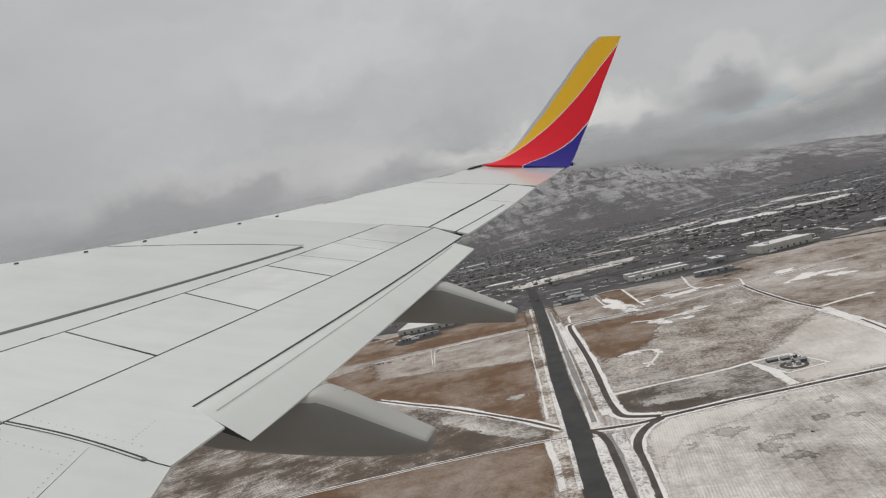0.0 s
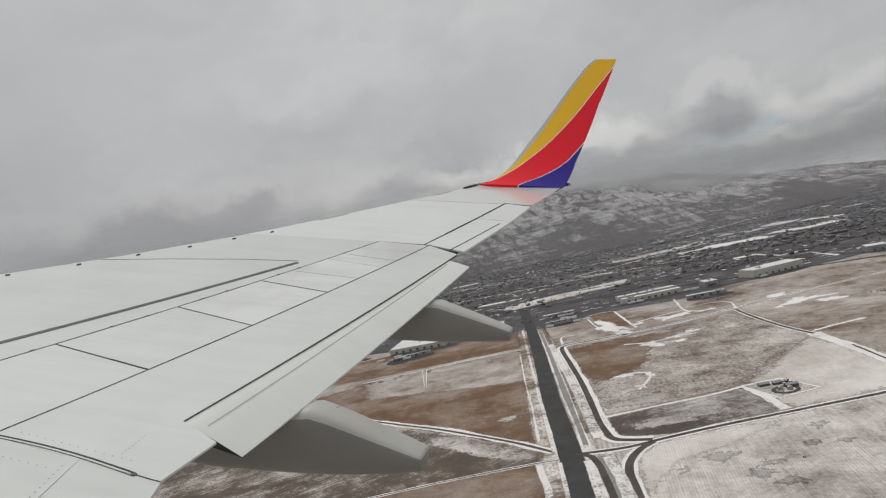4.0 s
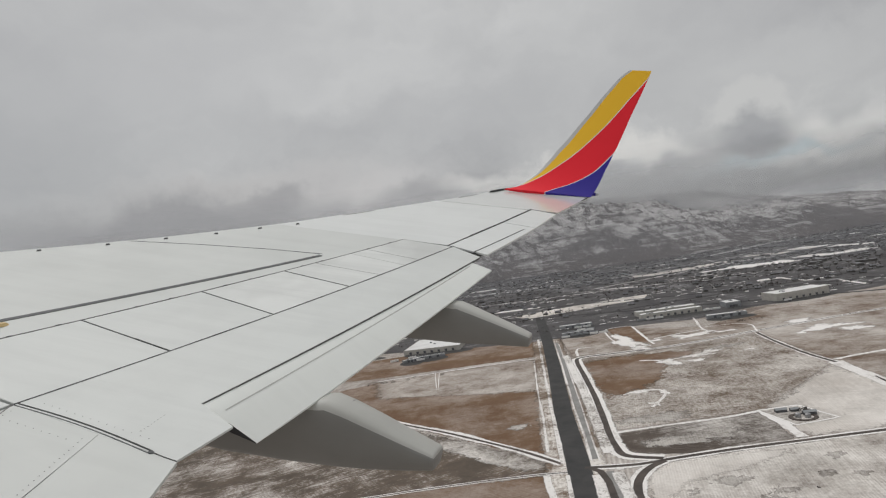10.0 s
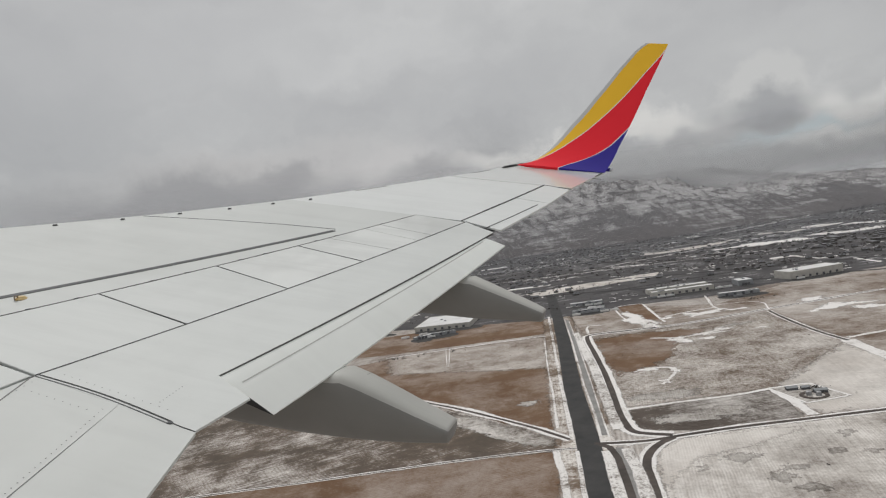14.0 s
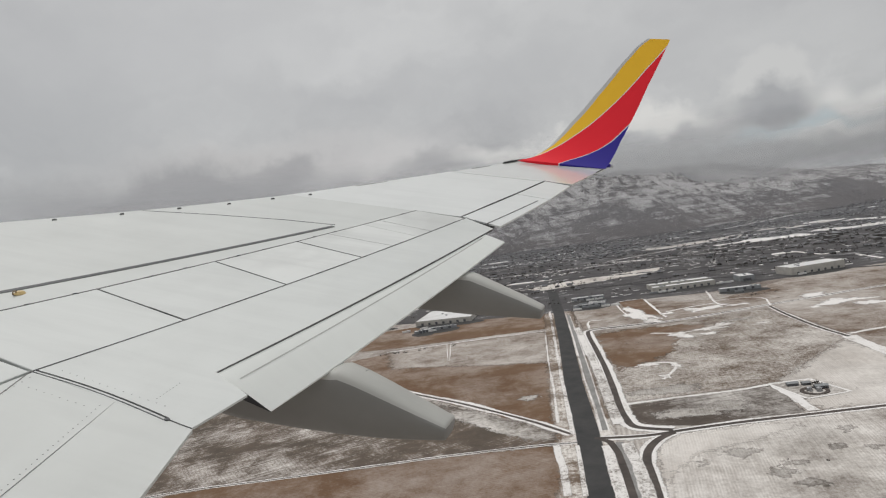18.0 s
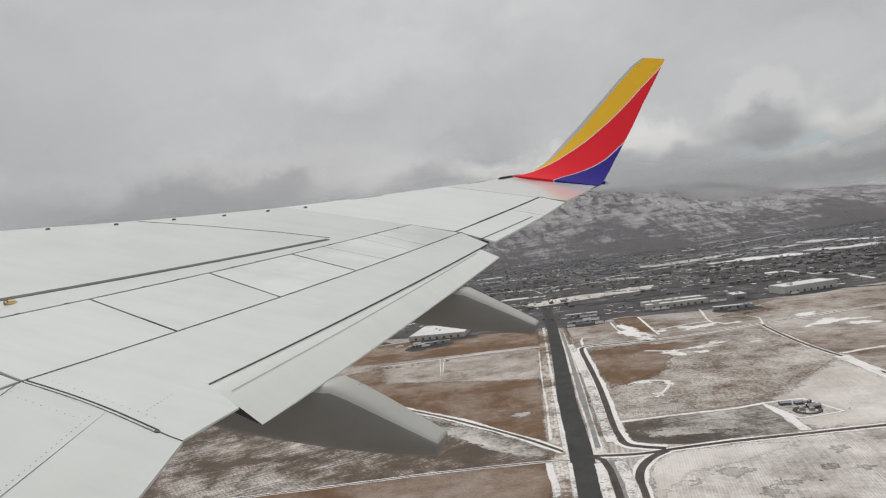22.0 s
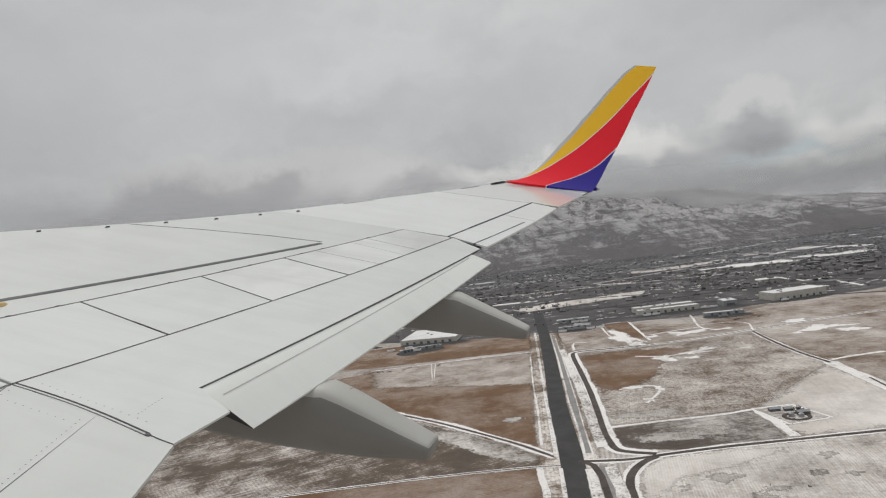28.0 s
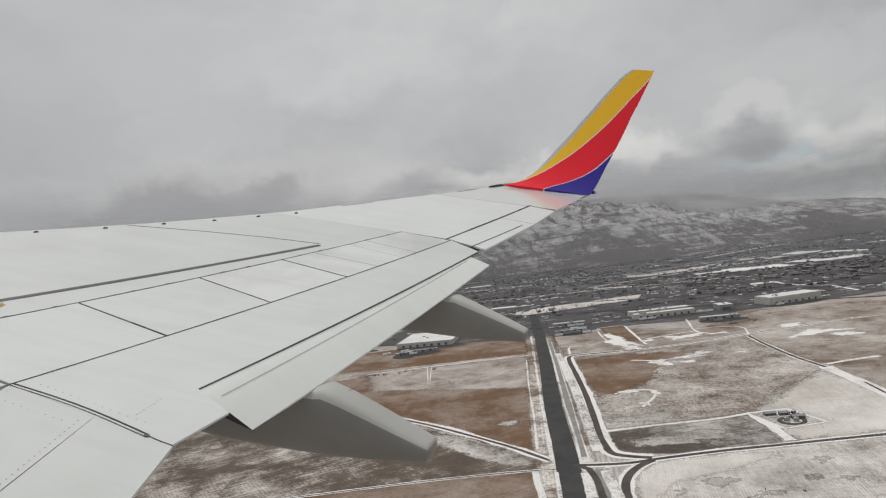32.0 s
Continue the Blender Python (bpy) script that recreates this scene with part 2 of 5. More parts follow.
SNOW = (0.84, 0.805, 0.768)
SOIL, DRY = (0.175, 0.118, 0.082), (0.30, 0.225, 0.165)
M = {
    "plain": field_material("plain_ground", (0.13, 0.095, 0.075), (0.25, 0.20, 0.165), SNOW, 0.93, 4.0, 12, 0.3, 0.34),
    "brown": field_material("brown_field", (0.158, 0.092, 0.054), (0.225, 0.143, 0.090), SNOW, 0.62, 3.0, 80, 0.10, 0.44, 0.28, 0.45),
    "thin": field_material("thinly_dusted_field", (0.152, 0.102, 0.072), (0.228, 0.168, 0.124), SNOW, 0.86, 3.0, 84, 0.22, 0.38, 0.55, 0.8),
    "mixed": field_material("dusted_field", (0.128, 0.090, 0.064), (0.215, 0.166, 0.126), SNOW, 0.95, 2.2, 15.5, 0.14, 0.28, 0.92, 0.75),
    "dusty": field_material("dusty_stubble", (0.085, 0.075, 0.062), (0.21, 0.155, 0.12), SNOW, 0.84, 3.0, 66, 0.62, 0.24, 0.62, 0.95),
    "weeds": field_material("weedy_plot", (0.085, 0.07, 0.06), (0.17, 0.14, 0.12), SNOW, 0.84, 3.0, 84, 0.35, 0.26, 0.5, 0.75),
    "bank": field_material("ploughed_snow", (0.12, 0.095, 0.078), (0.26, 0.21, 0.175), (0.90, 0.875, 0.855), 1.12, 3.0, 8, 0.20, 0.16, 1.0, 1.0),
    "tuft": field_material("dark_weed_patch", (0.10, 0.085, 0.07), (0.20, 0.165, 0.14), SNOW, 0.98, 2.0, 15.5, 0.2, 0.36, 0.75, 0.7),
    "patchy": field_material("patchy_snow", (0.09, 0.075, 0.062), (0.20, 0.16, 0.13), SNOW, 1.0, 3.0, 84, 0.35, 0.2, 0.55, 0.8),
    "white": field_material("snowy_stubble", (0.15, 0.12, 0.10), (0.26, 0.205, 0.165), SNOW, 1.13, 2.0, 15.5, 0.30, 0.30, 0.55, 0.75),
    "snowy": field_material("settled_snow", (0.17, 0.14, 0.12), DRY, SNOW, 1.20, 2.0, 15.5, 0.20, 0.36, 0.42, 0.55),
    "slush": material("grey_slush", ((0.17, 0.165, 0.16), (0.36, 0.35, 0.34)), 0.08, 0.85, space="World", fine=0.4),
    "drift": field_material("snow_drift", (0.22, 0.18, 0.15), DRY, (0.92, 0.90, 0.885), 1.24, 9.0, 8, 0.22, 0.20, 0.70, 0.7),
    "verge": field_material("snowy_verge", (0.12, 0.085, 0.065), DRY, SNOW, 0.93, 3.0, 8, 0.12, 0.18, 0.9, 1.2),
    "asphalt": material("wet_asphalt", ((0.046, 0.046, 0.047), (0.074, 0.072, 0.071)), 0.05, 0.8, 0.2, 2.0, space="World", spec=0.15),
    "dirt": material("dirt_track", ((0.05, 0.042, 0.038), (0.11, 0.09, 0.08)), 0.08, 0.9, space="World"),
    "town": field_material("town_ground", (0.058, 0.057, 0.062), (0.150, 0.142, 0.143), (0.50, 0.50, 0.515), 0.70, 30.0, 84, 0.5, 0.14, 0.75, 0.6),
    "roof_snow": material("snowy_roof", ((0.66, 0.65, 0.64), (0.80, 0.80, 0.80)), 0.03, 0.8, 0.2, 0.5),
    "far_roof": material("far_roofs", ((0.06, 0.06, 0.065), (0.34, 0.34, 0.35)), 0.012, 0.9, space="World"),
    "concrete": material("tilt_up_concrete", ((0.42, 0.40, 0.37), (0.56, 0.54, 0.50)), 0.1, 0.85),
    "cladding": material("grey_cladding", ((0.22, 0.23, 0.24), (0.33, 0.34, 0.35)), 0.1, 0.6),
    "dock": material("dock_door", ((0.07, 0.07, 0.075), (0.13, 0.13, 0.14)), 0.3, 0.6),
    "house_wall": material("house_siding", ((0.08, 0.075, 0.072), (0.17, 0.16, 0.155)), 0.2, 0.8, vary=0.5),
    "house_roof": material("house_shingles", ((0.055, 0.055, 0.06), (0.22, 0.22, 0.23)), 0.25, 0.85, vary=0.6),
    "twigs": material("bare_twigs", ((0.05, 0.045, 0.042), (0.10, 0.088, 0.08)), 0.3, 0.95, space="World"),
    "tail": material("red_tail_paint", ((0.16, 0.015, 0.02), (0.22, 0.025, 0.03)), 0.3, 0.4),
    "steel": material("grey_steel", ((0.25, 0.25, 0.26), (0.4, 0.4, 0.41)), 0.4, 0.5, metal=0.5),
}


def wing_paint(name, base, dirt=0.12, rough=0.33, coat=0.35, spec=0.5, streak=1.3):
    """Aircraft paint with streaks along the airflow, soft stains and specks."""
    mat = bpy.data.materials.new(name)
    mat.use_nodes = True
    net = Net(mat.node_tree)
    co = net.node("ShaderNodeTexCoord").outputs["Object"]
    streaks = net.noise(net.vec("MULTIPLY", co, (3.2, 0.32, 1.0)).outputs[0], streak, 6.0, 0.6, 0.2)
    cloudy = net.noise(co, 0.7, 5.0, 0.55)
    speck = net.noise(co, 38.0, 3.0, 0.6)
    dark = tuple(v * 0.70 for v in base)
    col = net.mix(net.math("MULTIPLY", net.ramp(streaks, ((0.45, 0.0), (0.75, 1.0))), dirt * 1.3), base, dark)
    col = net.mix(net.math("MULTIPLY", net.ramp(cloudy, ((0.42, 0.0), (0.68, 1.0))), dirt * 1.3), col, dark)
    col = net.mix(net.math("MULTIPLY", net.ramp(speck, ((0.66, 0.0), (0.78, 1.0))), dirt * 0.8), col, tuple(v * 0.5 for v in base))
    r = net.math("MULTIPLY_ADD", cloudy, 0.25, rough - 0.12)
    bump = net.node("ShaderNodeBump", {"Height": net.noise(co, 1.8, 2.0, 0.5), "Strength": 0.06, "Distance": 0.05}).outputs[0]
    bsdf = net.node("ShaderNodeBsdfPrincipled", {"Base Color": col, "Roughness": r, "Coat Weight": coat, "Coat Roughness": 0.14, "Normal": bump, "Specular IOR Level": spec})
    net.node("ShaderNodeOutputMaterial", {0: bsdf.outputs[0]})
    return mat


P = {
    "white": wing_paint("wing_paint", (0.64, 0.66, 0.645), 0.16, 0.5, 0.08, 0.35),
    # tip, outer and streaked: base lightened to paint in the outboard sky sheen
    "tip": wing_paint("polished_tip_paint", (0.70, 0.715, 0.70), 0.06, 0.17, 0.8),
    "outer": wing_paint("outer_wing_paint_sheen", (0.735, 0.755, 0.75), 0.14, 0.5, 0.05, 0.3),
    "panel": wing_paint("panel_paint", (0.675, 0.697, 0.685), 0.2, 0.5, 0.06, 0.35),
    "streaked": wing_paint("streaked_panel_paint", (0.735, 0.753, 0.74), 0.5, 0.5, 0.04, 0.3, 0.7),
    "flap": wing_paint("flap_paint", (0.84, 0.865, 0.84), 0.12, 0.6, 0.0, 0.3),
    # one fairing grey in two tones: shaded sides, skylit crown painted in
    "grey": wing_paint("fairing_shaded_paint", (0.255, 0.252, 0.242), 0.25, 0.55, 0.05, 0.3),
    "crown": wing_paint("fairing_lit_paint", (0.50, 0.50, 0.475), 0.35, 0.55, 0.05, 0.3),
    "joint": wing_paint("fairing_joint", (0.12, 0.12, 0.118), 0.2, 0.5, 0.0),
    "dark": wing_paint("seal_and_shade_black", (0.035, 0.036, 0.038), 0.1, 0.7, 0.0),
    "band": wing_paint("walkway_grey", (0.10, 0.104, 0.108), 0.2, 0.7, 0.0),
    "seam": wing_paint("flap_seam_grey", (0.50, 0.505, 0.485), 0.3, 0.6, 0.0, 0.3),
    "edge": wing_paint("leading_edge_grey", (0.42, 0.425, 0.43), 0.1, 0.35, 0.2),
    "band_grey": wing_paint("winglet_edge_grey", (0.56, 0.565, 0.57), 0.1, 0.4, 0.1),
    "yellow": wing_paint("livery_yellow", (1.0, 0.59, 0.045), 0.05, 0.5, 0.0, 0.15),
    "red": wing_paint("livery_red", (0.92, 0.032, 0.05), 0.05, 0.5, 0.0, 0.12),
    "blue": wing_paint("livery_blue", (0.045, 0.035, 0.30), 0.06, 0.5, 0.0, 0.15),
    "stripe": wing_paint("livery_white", (0.80, 0.79, 0.80), 0.05, 0.35, 0.3),
    "brass": wing_paint("yellow_fitting", (0.62, 0.45, 0.20), 0.3, 0.45, 0.1),
    "bronze": wing_paint("dull_bronze", (0.26, 0.19, 0.12), 0.3, 0.45, 0.1),
    "glass": wing_paint("lamp_glass", (0.60, 0.62, 0.66), 0.02, 0.08, 0.9),
}


# ---- mesh helpers ----


def mesh_of(name, verts, faces, mats, smooth=False, index=None):
    me = bpy.data.meshes.new(name)
    me.from_pydata([tuple(v) for v in verts], [], faces)
    for m in mats if isinstance(mats, (list, tuple)) else [mats]:
        me.materials.append(m)
    if index is not None:
        me.polygons.foreach_set("material_index", index)
    if smooth:
        me.polygons.foreach_set("use_smooth", [True] * len(me.polygons))
    me.update()
    return me


def part(name, bm, mat, parent, label=""):
    """Links a bmesh as one mesh object under a thing or a part."""
    me = bpy.data.meshes.new(name)
    bmesh.ops.recalc_face_normals(bm, faces=bm.faces)
    bm.to_mesh(me)
    bm.free()
    me.materials.append(mat)
    ob = new(name, me)
    ob.parent = parent
    return tagged(ob, label) if label else ob


def box(bm, x0, y0, z0, x1, y1, z1):
    v = [bm.verts.new((x, y, z)) for z in (z0, z1) for x, y in ((x0, y0), (x1, y0), (x1, y1), (x0, y1))]
    for f in ((3, 2, 1, 0), (4, 5, 6, 7), (0, 1, 5, 4), (1, 2, 6, 5), (2, 3, 7, 6), (3, 0, 4, 7)):
        bm.faces.new([v[i] for i in f])


def loft(bm, rings, caps=True):
    """Skins a row of closed rings of the same count."""
    rows = [[bm.verts.new(p) for p in ring] for ring in rings]
    n = len(rows[0])
    for a, b in zip(rows, rows[1:]):
        for i in range(n):
            bm.faces.new((a[i], a[(i + 1) % n], b[(i + 1) % n], b[i]))
    if caps:
        bm.faces.new(rows[0][::-1])
        bm.faces.new(rows[-1])


def smooth(ob):
    ob.data.polygons.foreach_set("use_smooth", [True] * len(ob.data.polygons))
    return ob


# ---- the airliner's wing (x outboard, y forward, z up, from the aircraft's own axes) ----
AIRCRAFT = pose(-4.745, -0.0528, 178.1023, 14.7765, -3.1593, 70.2908)
airliner = tagged(new("airliner"), "white airliner wing in flight with red, yellow and blue winglet", "airplane")
airliner.matrix_world = AIRCRAFT
RISE, FLEX = math.tan(radians(5.5)), 0.0045


def top(x):
    """Height of the wing's upper skin at the span x, with dihedral and flight bending."""
    return RISE * (x - 1.88) + FLEX * max(x - 1.88, 0.0) ** 2


def lerp(a, b, t):
    return a + (b - a) * t


def edge_y(x):
    return float(np.interp(x, (1.88, 8.0, 8.96, 10.77, 12.54, 13.45, 15.86, 16.97), (9.9, 6.65, 5.82, 4.06, 2.5, 1.83, -0.05, -0.83)))


def hinge_y(x):
    return 2.37 - 0.455 * (x - 7.56)


def rear_y(x):
    return 1.28 - 0.314 * (x - 5.84)


def plate(name, corners, mat, parent, drop=(0.0, 0.0), thick=0.03, gap=0.008, nu=12, nv=3, label="", outer=None):
    """A skin panel between four plan corners (inboard fore, outboard fore, outboard aft, inboard aft), laid on the wing, edges eased."""
    a, b, c, d = (Vector(p) for p in corners)
    span, chord = max((b - a).length, (c - d).length), max((d - a).length, (c - b).length)
    eu, ev = gap / span, gap / chord
    us = [eu, eu * 2] + [lerp(eu * 2, 1 - eu * 2, i / nu) for i in range(1, nu)] + [1 - eu * 2, 1 - eu]
    vs = [ev, ev * 2] + [lerp(ev * 2, 1 - ev * 2, i / nv) for i in range(1, nv)] + [1 - ev * 2, 1 - ev]
    bm = bmesh.new()
    sheets = []
    for low in (0, 1):
        rows = []
        for j, v in enumerate(vs):
            row = []
            for i, u in enumerate(us):
                p = a.lerp(b, u).lerp(d.lerp(c, u), v)
                if outer:
                    p.x += u * outer(v)
                rim = 0.004 if gap > 0.002 and (i in (0, len(us) - 1) or j in (0, len(vs) - 1)) else 0.0
                row.append(bm.verts.new((p.x, p.y, top(p.x) + lerp(drop[0], drop[1], v) - (thick if low else rim))))
            rows.append(row)
        sheets.append(rows)
        for j in range(len(vs) - 1):
            for i in range(len(us) - 1):
                q = (rows[j][i], rows[j][i + 1], rows[j + 1][i + 1], rows[j + 1][i])
                bm.faces.new(q if low else q[::-1])
    up, dn = sheets
    rim = [(0, i) for i in range(len(us))] + [(j, len(us) - 1) for j in range(1, len(vs))] + [(len(vs) - 1, i) for i in range(len(us) - 2, -1, -1)] + [(j, 0) for j in range(len(vs) - 2, 0, -1)]
    for (j0, i0), (j1, i1) in zip(rim, rim[1:] + rim[:1]):
        bm.faces.new((up[j0][i0], up[j1][i1], dn[j1][i1], dn[j0][i0]))
    return part(name, bm, mat, parent, label)


def skin_band(name, xs, fore, aft, mat, label=""):
    """The fixed upper skin between two lines, rolling over the nose ahead of the fore line and closing underneath."""
    bm = bmesh.new()
    rings = []
    for x in xs:
        f, r, z = fore(x), aft(x), top(x)
        chord = f - r
        thick = 0.07 + 0.06 * chord
        ring = [(x, r, z - 0.03), (x, r, z)]
        ring += [(x, lerp(r, f, t), z) for t in (0.2, 0.4, 0.6, 0.8, 0.94, 1.0)]
        for k in range(1, 10):
            a = math.pi * k / 9
            ring.append((x, f + 0.9 * thick * math.sin(a) ** 0.8, z - thick * 0.5 * (1 - math.cos(a))))
        ring += [(x, lerp(f, r, t), z - lerp(thick, 0.05, t ** 1.5) - 0.05 * math.sin(math.pi * t)) for t in (0.3, 0.6)]
        ring.append((x, r, z - 0.035))
        rings.append(ring)
    loft(bm, rings)
    return smooth_flat(part(name, bm, mat, airliner, label))


def smooth_flat(ob, angle=35):
    smooth(ob)
    ob.data.set_sharp_from_angle(angle=radians(angle))
    return ob


def build_wing():
    # dark structure seen in the gaps between panels, and the lower skin under it
    bm = bmesh.new()
    rings = []
    for i in range(25):
        x = lerp(1.9, 16.4, i / 24)
        f = hinge_y(max(x, 5.0)) + 0.05 if x < 12.3 else edge_y(x) - 0.6
        r = float(np.interp(x, (1.9, 5.66, 6.5, 11.6, 12.1, 15.0, 16.4), (-0.95, -0.45, 0.05, -0.95, -1.25, -1.95, -2.35)))
        z = top(x)
        rings.append([(x, f, z - 0.045), (x, r, z - 0.04), (x, r, z - 0.075), (x, lerp(f, r, 0.5), z - 0.16 - 0.02 * (f - r)), (x, f, z - 0.2 - 0.03 * (f - r))])
    loft(bm, rings)
    part("wing_structure", bm, P["dark"], airliner, "dark structure in the gaps between wing panels")

    xs = [lerp(1.88, 12.3, i / 28) for i in range(29)]
    skin_band("main_skin", xs, edge_y, lambda x: hinge_y(x) if x > 5.2 else hinge_y(5.2), P["white"], "white painted main wing skin")
    xs = [lerp(12.3, 15.12, i / 10) for i in range(11)]
    skin_band("outer_skin", xs, edge_y, lambda x: float(np.interp(x, (12.3, 15.2), (-0.63, -1.50))), P["outer"])
    xs = [lerp(15.14, 16.75, i / 10) for i in range(11)]
    skin_band("tip_skin", xs, edge_y, lambda x: float(np.interp(x, (15.1, 16.4, 16.8), (-2.06, -2.46, -2.58))), P["tip"])

    # spoilers and the panels beside them
    hx, sx = (6.05, 7.56, 8.92, 10.10, 11.25, 12.32), (5.84, 7.27, 8.60, 9.88, 11.05, 12.25)
    for k in range(5):
        plate("spoiler", ((hx[k], hinge_y(hx[k])), (hx[k + 1], hinge_y(hx[k + 1])), (sx[k + 1], rear_y(sx[k + 1])), (sx[k], rear_y(sx[k]))), P["panel"] if k < 2 else P["streaked"], airliner, gap=0.009 if k < 3 else 0.006)
    # fixed rear panels, the step of the flap, and the flap behind it
    plate("rear_panel", ((5.84, 1.28), (6.47, rear_y(6.47)), (6.25, -0.71), (5.66, -0.62)), P["panel"], airliner, gap=0.0003, thick=0.02, nv=22, outer=lambda v: (0.22 * v if v < 0.727 else 0.22 * v - 0.22 * (v - 0.727) / 0.273))
    plate("rear_panel", ((6.47, rear_y(6.47)), (12.27, -0.735), (11.90, -1.325), (6.47, -0.205)), P["panel"], airliner, gap=0.0003, thick=0.016, nu=20)
    bm = bmesh.new()
    rings = []
    for i in range(22):
        t = i / 21
        x0, x1 = lerp(6.40, 11.55, t), lerp(6.56, 11.72, t)
        y0, y1 = lerp(0.02, -1.02, t), lerp(-0.75, -1.58, t)
        z0, z1 = top(x0) - 0.017, top(x1) - lerp(0.31, 0.13, t)
        ring = []
        for s, h in ((0.0, -0.10), (0.0, -0.001), (0.15, 0.056), (0.3, 0.088), (0.45, 0.090), (0.7, 0.056), (1.0, 0.0), (1.0, -0.02), (0.6, -0.07), (0.2, -0.13)):
            ring.append((lerp(x0, x1, s), lerp(y0, y1, s), lerp(z0, z1, s) + (h * lerp(1.0, 0.52, t) if h > 0 else h * lerp(0.25, 1.0, min(1.0, 9 * t)))))
        rings.append(ring)
    loft(bm, rings)
    smooth_flat(part("trailing_flap", bm, P["flap"], airliner, "white trailing flap slightly lowered"), 30)
    # black plate over the flap's inboard end, standing in for the shadow there
    bm = bmesh.new()
    loft(bm, [[(x - d, y, z) for x, y, z in rings[0]] for d in (0.004, 0.001)])
    part("flap_end_seal", bm, P["dark"], airliner, "dark plate painting shade on the end of the flap")
    # raised rib line along the flap
    bm = bmesh.new()
    for k, s in enumerate((0.50,)):
        pts = []
        for i in range(16):
            t = lerp(0.02, 0.97, i / 15)
            x0, x1 = lerp(6.40, 11.55, t), lerp(6.56, 11.72, t)
            pts.append(Vector((lerp(x0, x1, s), lerp(lerp(0.02, -1.02, t), lerp(-0.75, -1.58, t), s), lerp(top(x0) - 0.017, top(x1) - lerp(0.31, 0.13, t), s) + 0.0828 * lerp(1.0, 0.52, t))))
        loft(bm, [[p + Vector((0, 0.012, 0.0005)), p + Vector((0, 0, 0.002)), p + Vector((0, -0.012, -0.004)), p + Vector((0, 0, -0.01))] for p in pts])
    part("flap_seam", bm, P["seam"], airliner, "faint grey seam along the flap")

    # dark slot between the fixed panel and the flap
    bm = bmesh.new()
    rings = []
    for i in range(20):
        x = lerp(6.48, 11.88, i / 19)
        y, z = lerp(-0.205, -1.325, (x - 6.47) / 5.43), top(x)
        rings.append([(x, y + 0.004, z - 0.0165), (x, y - 0.001, z - 0.002), (x, y - 0.0035, z - 0.004), (x, y - 0.006, z - 0.012), (x, y - 0.0065, z - 0.034)])
    loft(bm, rings)
    part("flap_slot", bm, P["joint"], airliner, "dark slot ahead of the flap")

    # inboard flap and its curved seam
    plate("inboard_panel", ((1.95, 1.9), (5.835, 1.26), (5.74, 0.22), (1.95, -0.62)), P["white"], airliner, gap=0.0015)
    plate("inboard_panel", ((1.95, -0.62), (5.74, 0.22), (5.655, -0.635), (1.95, -1.75)), P["white"], airliner, gap=0.0015)
    plate("inboard_spoiler", ((1.95, 3.6), (6.00, hinge_y(6.0) - 0.0), (5.83, 1.30), (1.95, 1.95)), P["panel"], airliner, gap=0.008)
    for off, width, lift in ((0.0, 0.0075, 0.004), (-0.034, 0.005, 0.003)):
        bm = bmesh.new()
        rows = []
        for i in range(14):
            t = i / 13
            x = lerp(5.86, 5.70, t) + 0.035 * math.sin(math.pi * t) + off
            y = lerp(1.26, -0.36, t)
            rows.append([(x - width, y, top(x) + lift), (x + width, y, top(x) + lift), (x + width, y, top(x) - 0.01), (x - width, y, top(x) - 0.01)])
        loft(bm, rows)
        part("seam_seal", bm, P["dark"] if off == 0 else P["band"], airliner, "dark rubber seal along the panel seam")

    bm = bmesh.new()
    loft(bm, [[(5.682 + r * math.cos(a), -0.362 + 1.3 * r * math.sin(a), top(5.69) + h) for a in [k * math.pi / 5 for k in range(10)]] for r, h in ((0.022, -0.004), (0.020, 0.006), (0.010, 0.008))])
    part("seam_end_cap", bm, P["band"], airliner, "rounded dark end of the panel seam")

    # aileron and its tab
    plate("aileron", ((12.30, -0.65), (14.05, -1.175), (13.93, -1.86), (12.05, -1.41)), P["outer"], airliner, (0, 0), gap=0.010)
    plate("aileron", ((14.05, -1.175), (15.19, -1.515), (15.04, -2.07), (13.93, -1.86)), P["outer"], airliner, (0, 0), gap=0.010)
    bm = bmesh.new()
    loft(bm, [[(x - 0.008, y - 0.010, top(x) + 0.003), (x + 0.008, y + 0.012, top(x) + 0.003), (x, y, top(x) - 0.012)] for x, y in ((12.10, -1.16), (12.65, -1.33), (13.2, -1.495), (13.76, -1.665))])
    part("tab_gap", bm, P["dark"], airliner, "dark gap in front of the aileron tab")

    # painted walkway line and thin panel lines
    def strip(name, pts, w, mat, lift=0.003, label=""):
        bm = bmesh.new()
        rings = []
        for i, (x, y) in enumerate(pts):
            x2, y2 = pts[min(i + 1, len(pts) - 1)]
            x1, y1 = pts[max(i - 1, 0)]
            n = Vector((y1 - y2, x2 - x1)).normalized() * w * 0.5
            z = top(x)
            rings.append([(x + n.x, y + n.y, z - 0.006), (x + n.x, y + n.y, z + lift), (x - n.x, y - n.y, z + lift), (x - n.x, y - n.y, z - 0.006)])
        loft(bm, rings)
        return part(name, bm, mat, airliner, label)

    strip("walkway_line", [(lerp(4.6, 10.98, i / 16), 3.27 - 0.5505 * (lerp(4.6, 10.98, i / 16) - 7.03)) for i in range(17)], 0.115, P["band"], label="broad dark grey walkway line")
    strip("panel_line", ((10.42, 4.42), (10.72, 3.2), (10.95, 2.0), (11.05, 1.10)), 0.022, P["band"])
    for xa, xb, ya in ((10.60, 10.62, 0), (11.55, 11.50, 0)):
        strip("panel_line", ((xa, hinge_y(xa) - 0.02), (xb - 0.12, rear_y(xb) + 0.03)), 0.010, P["edge"])
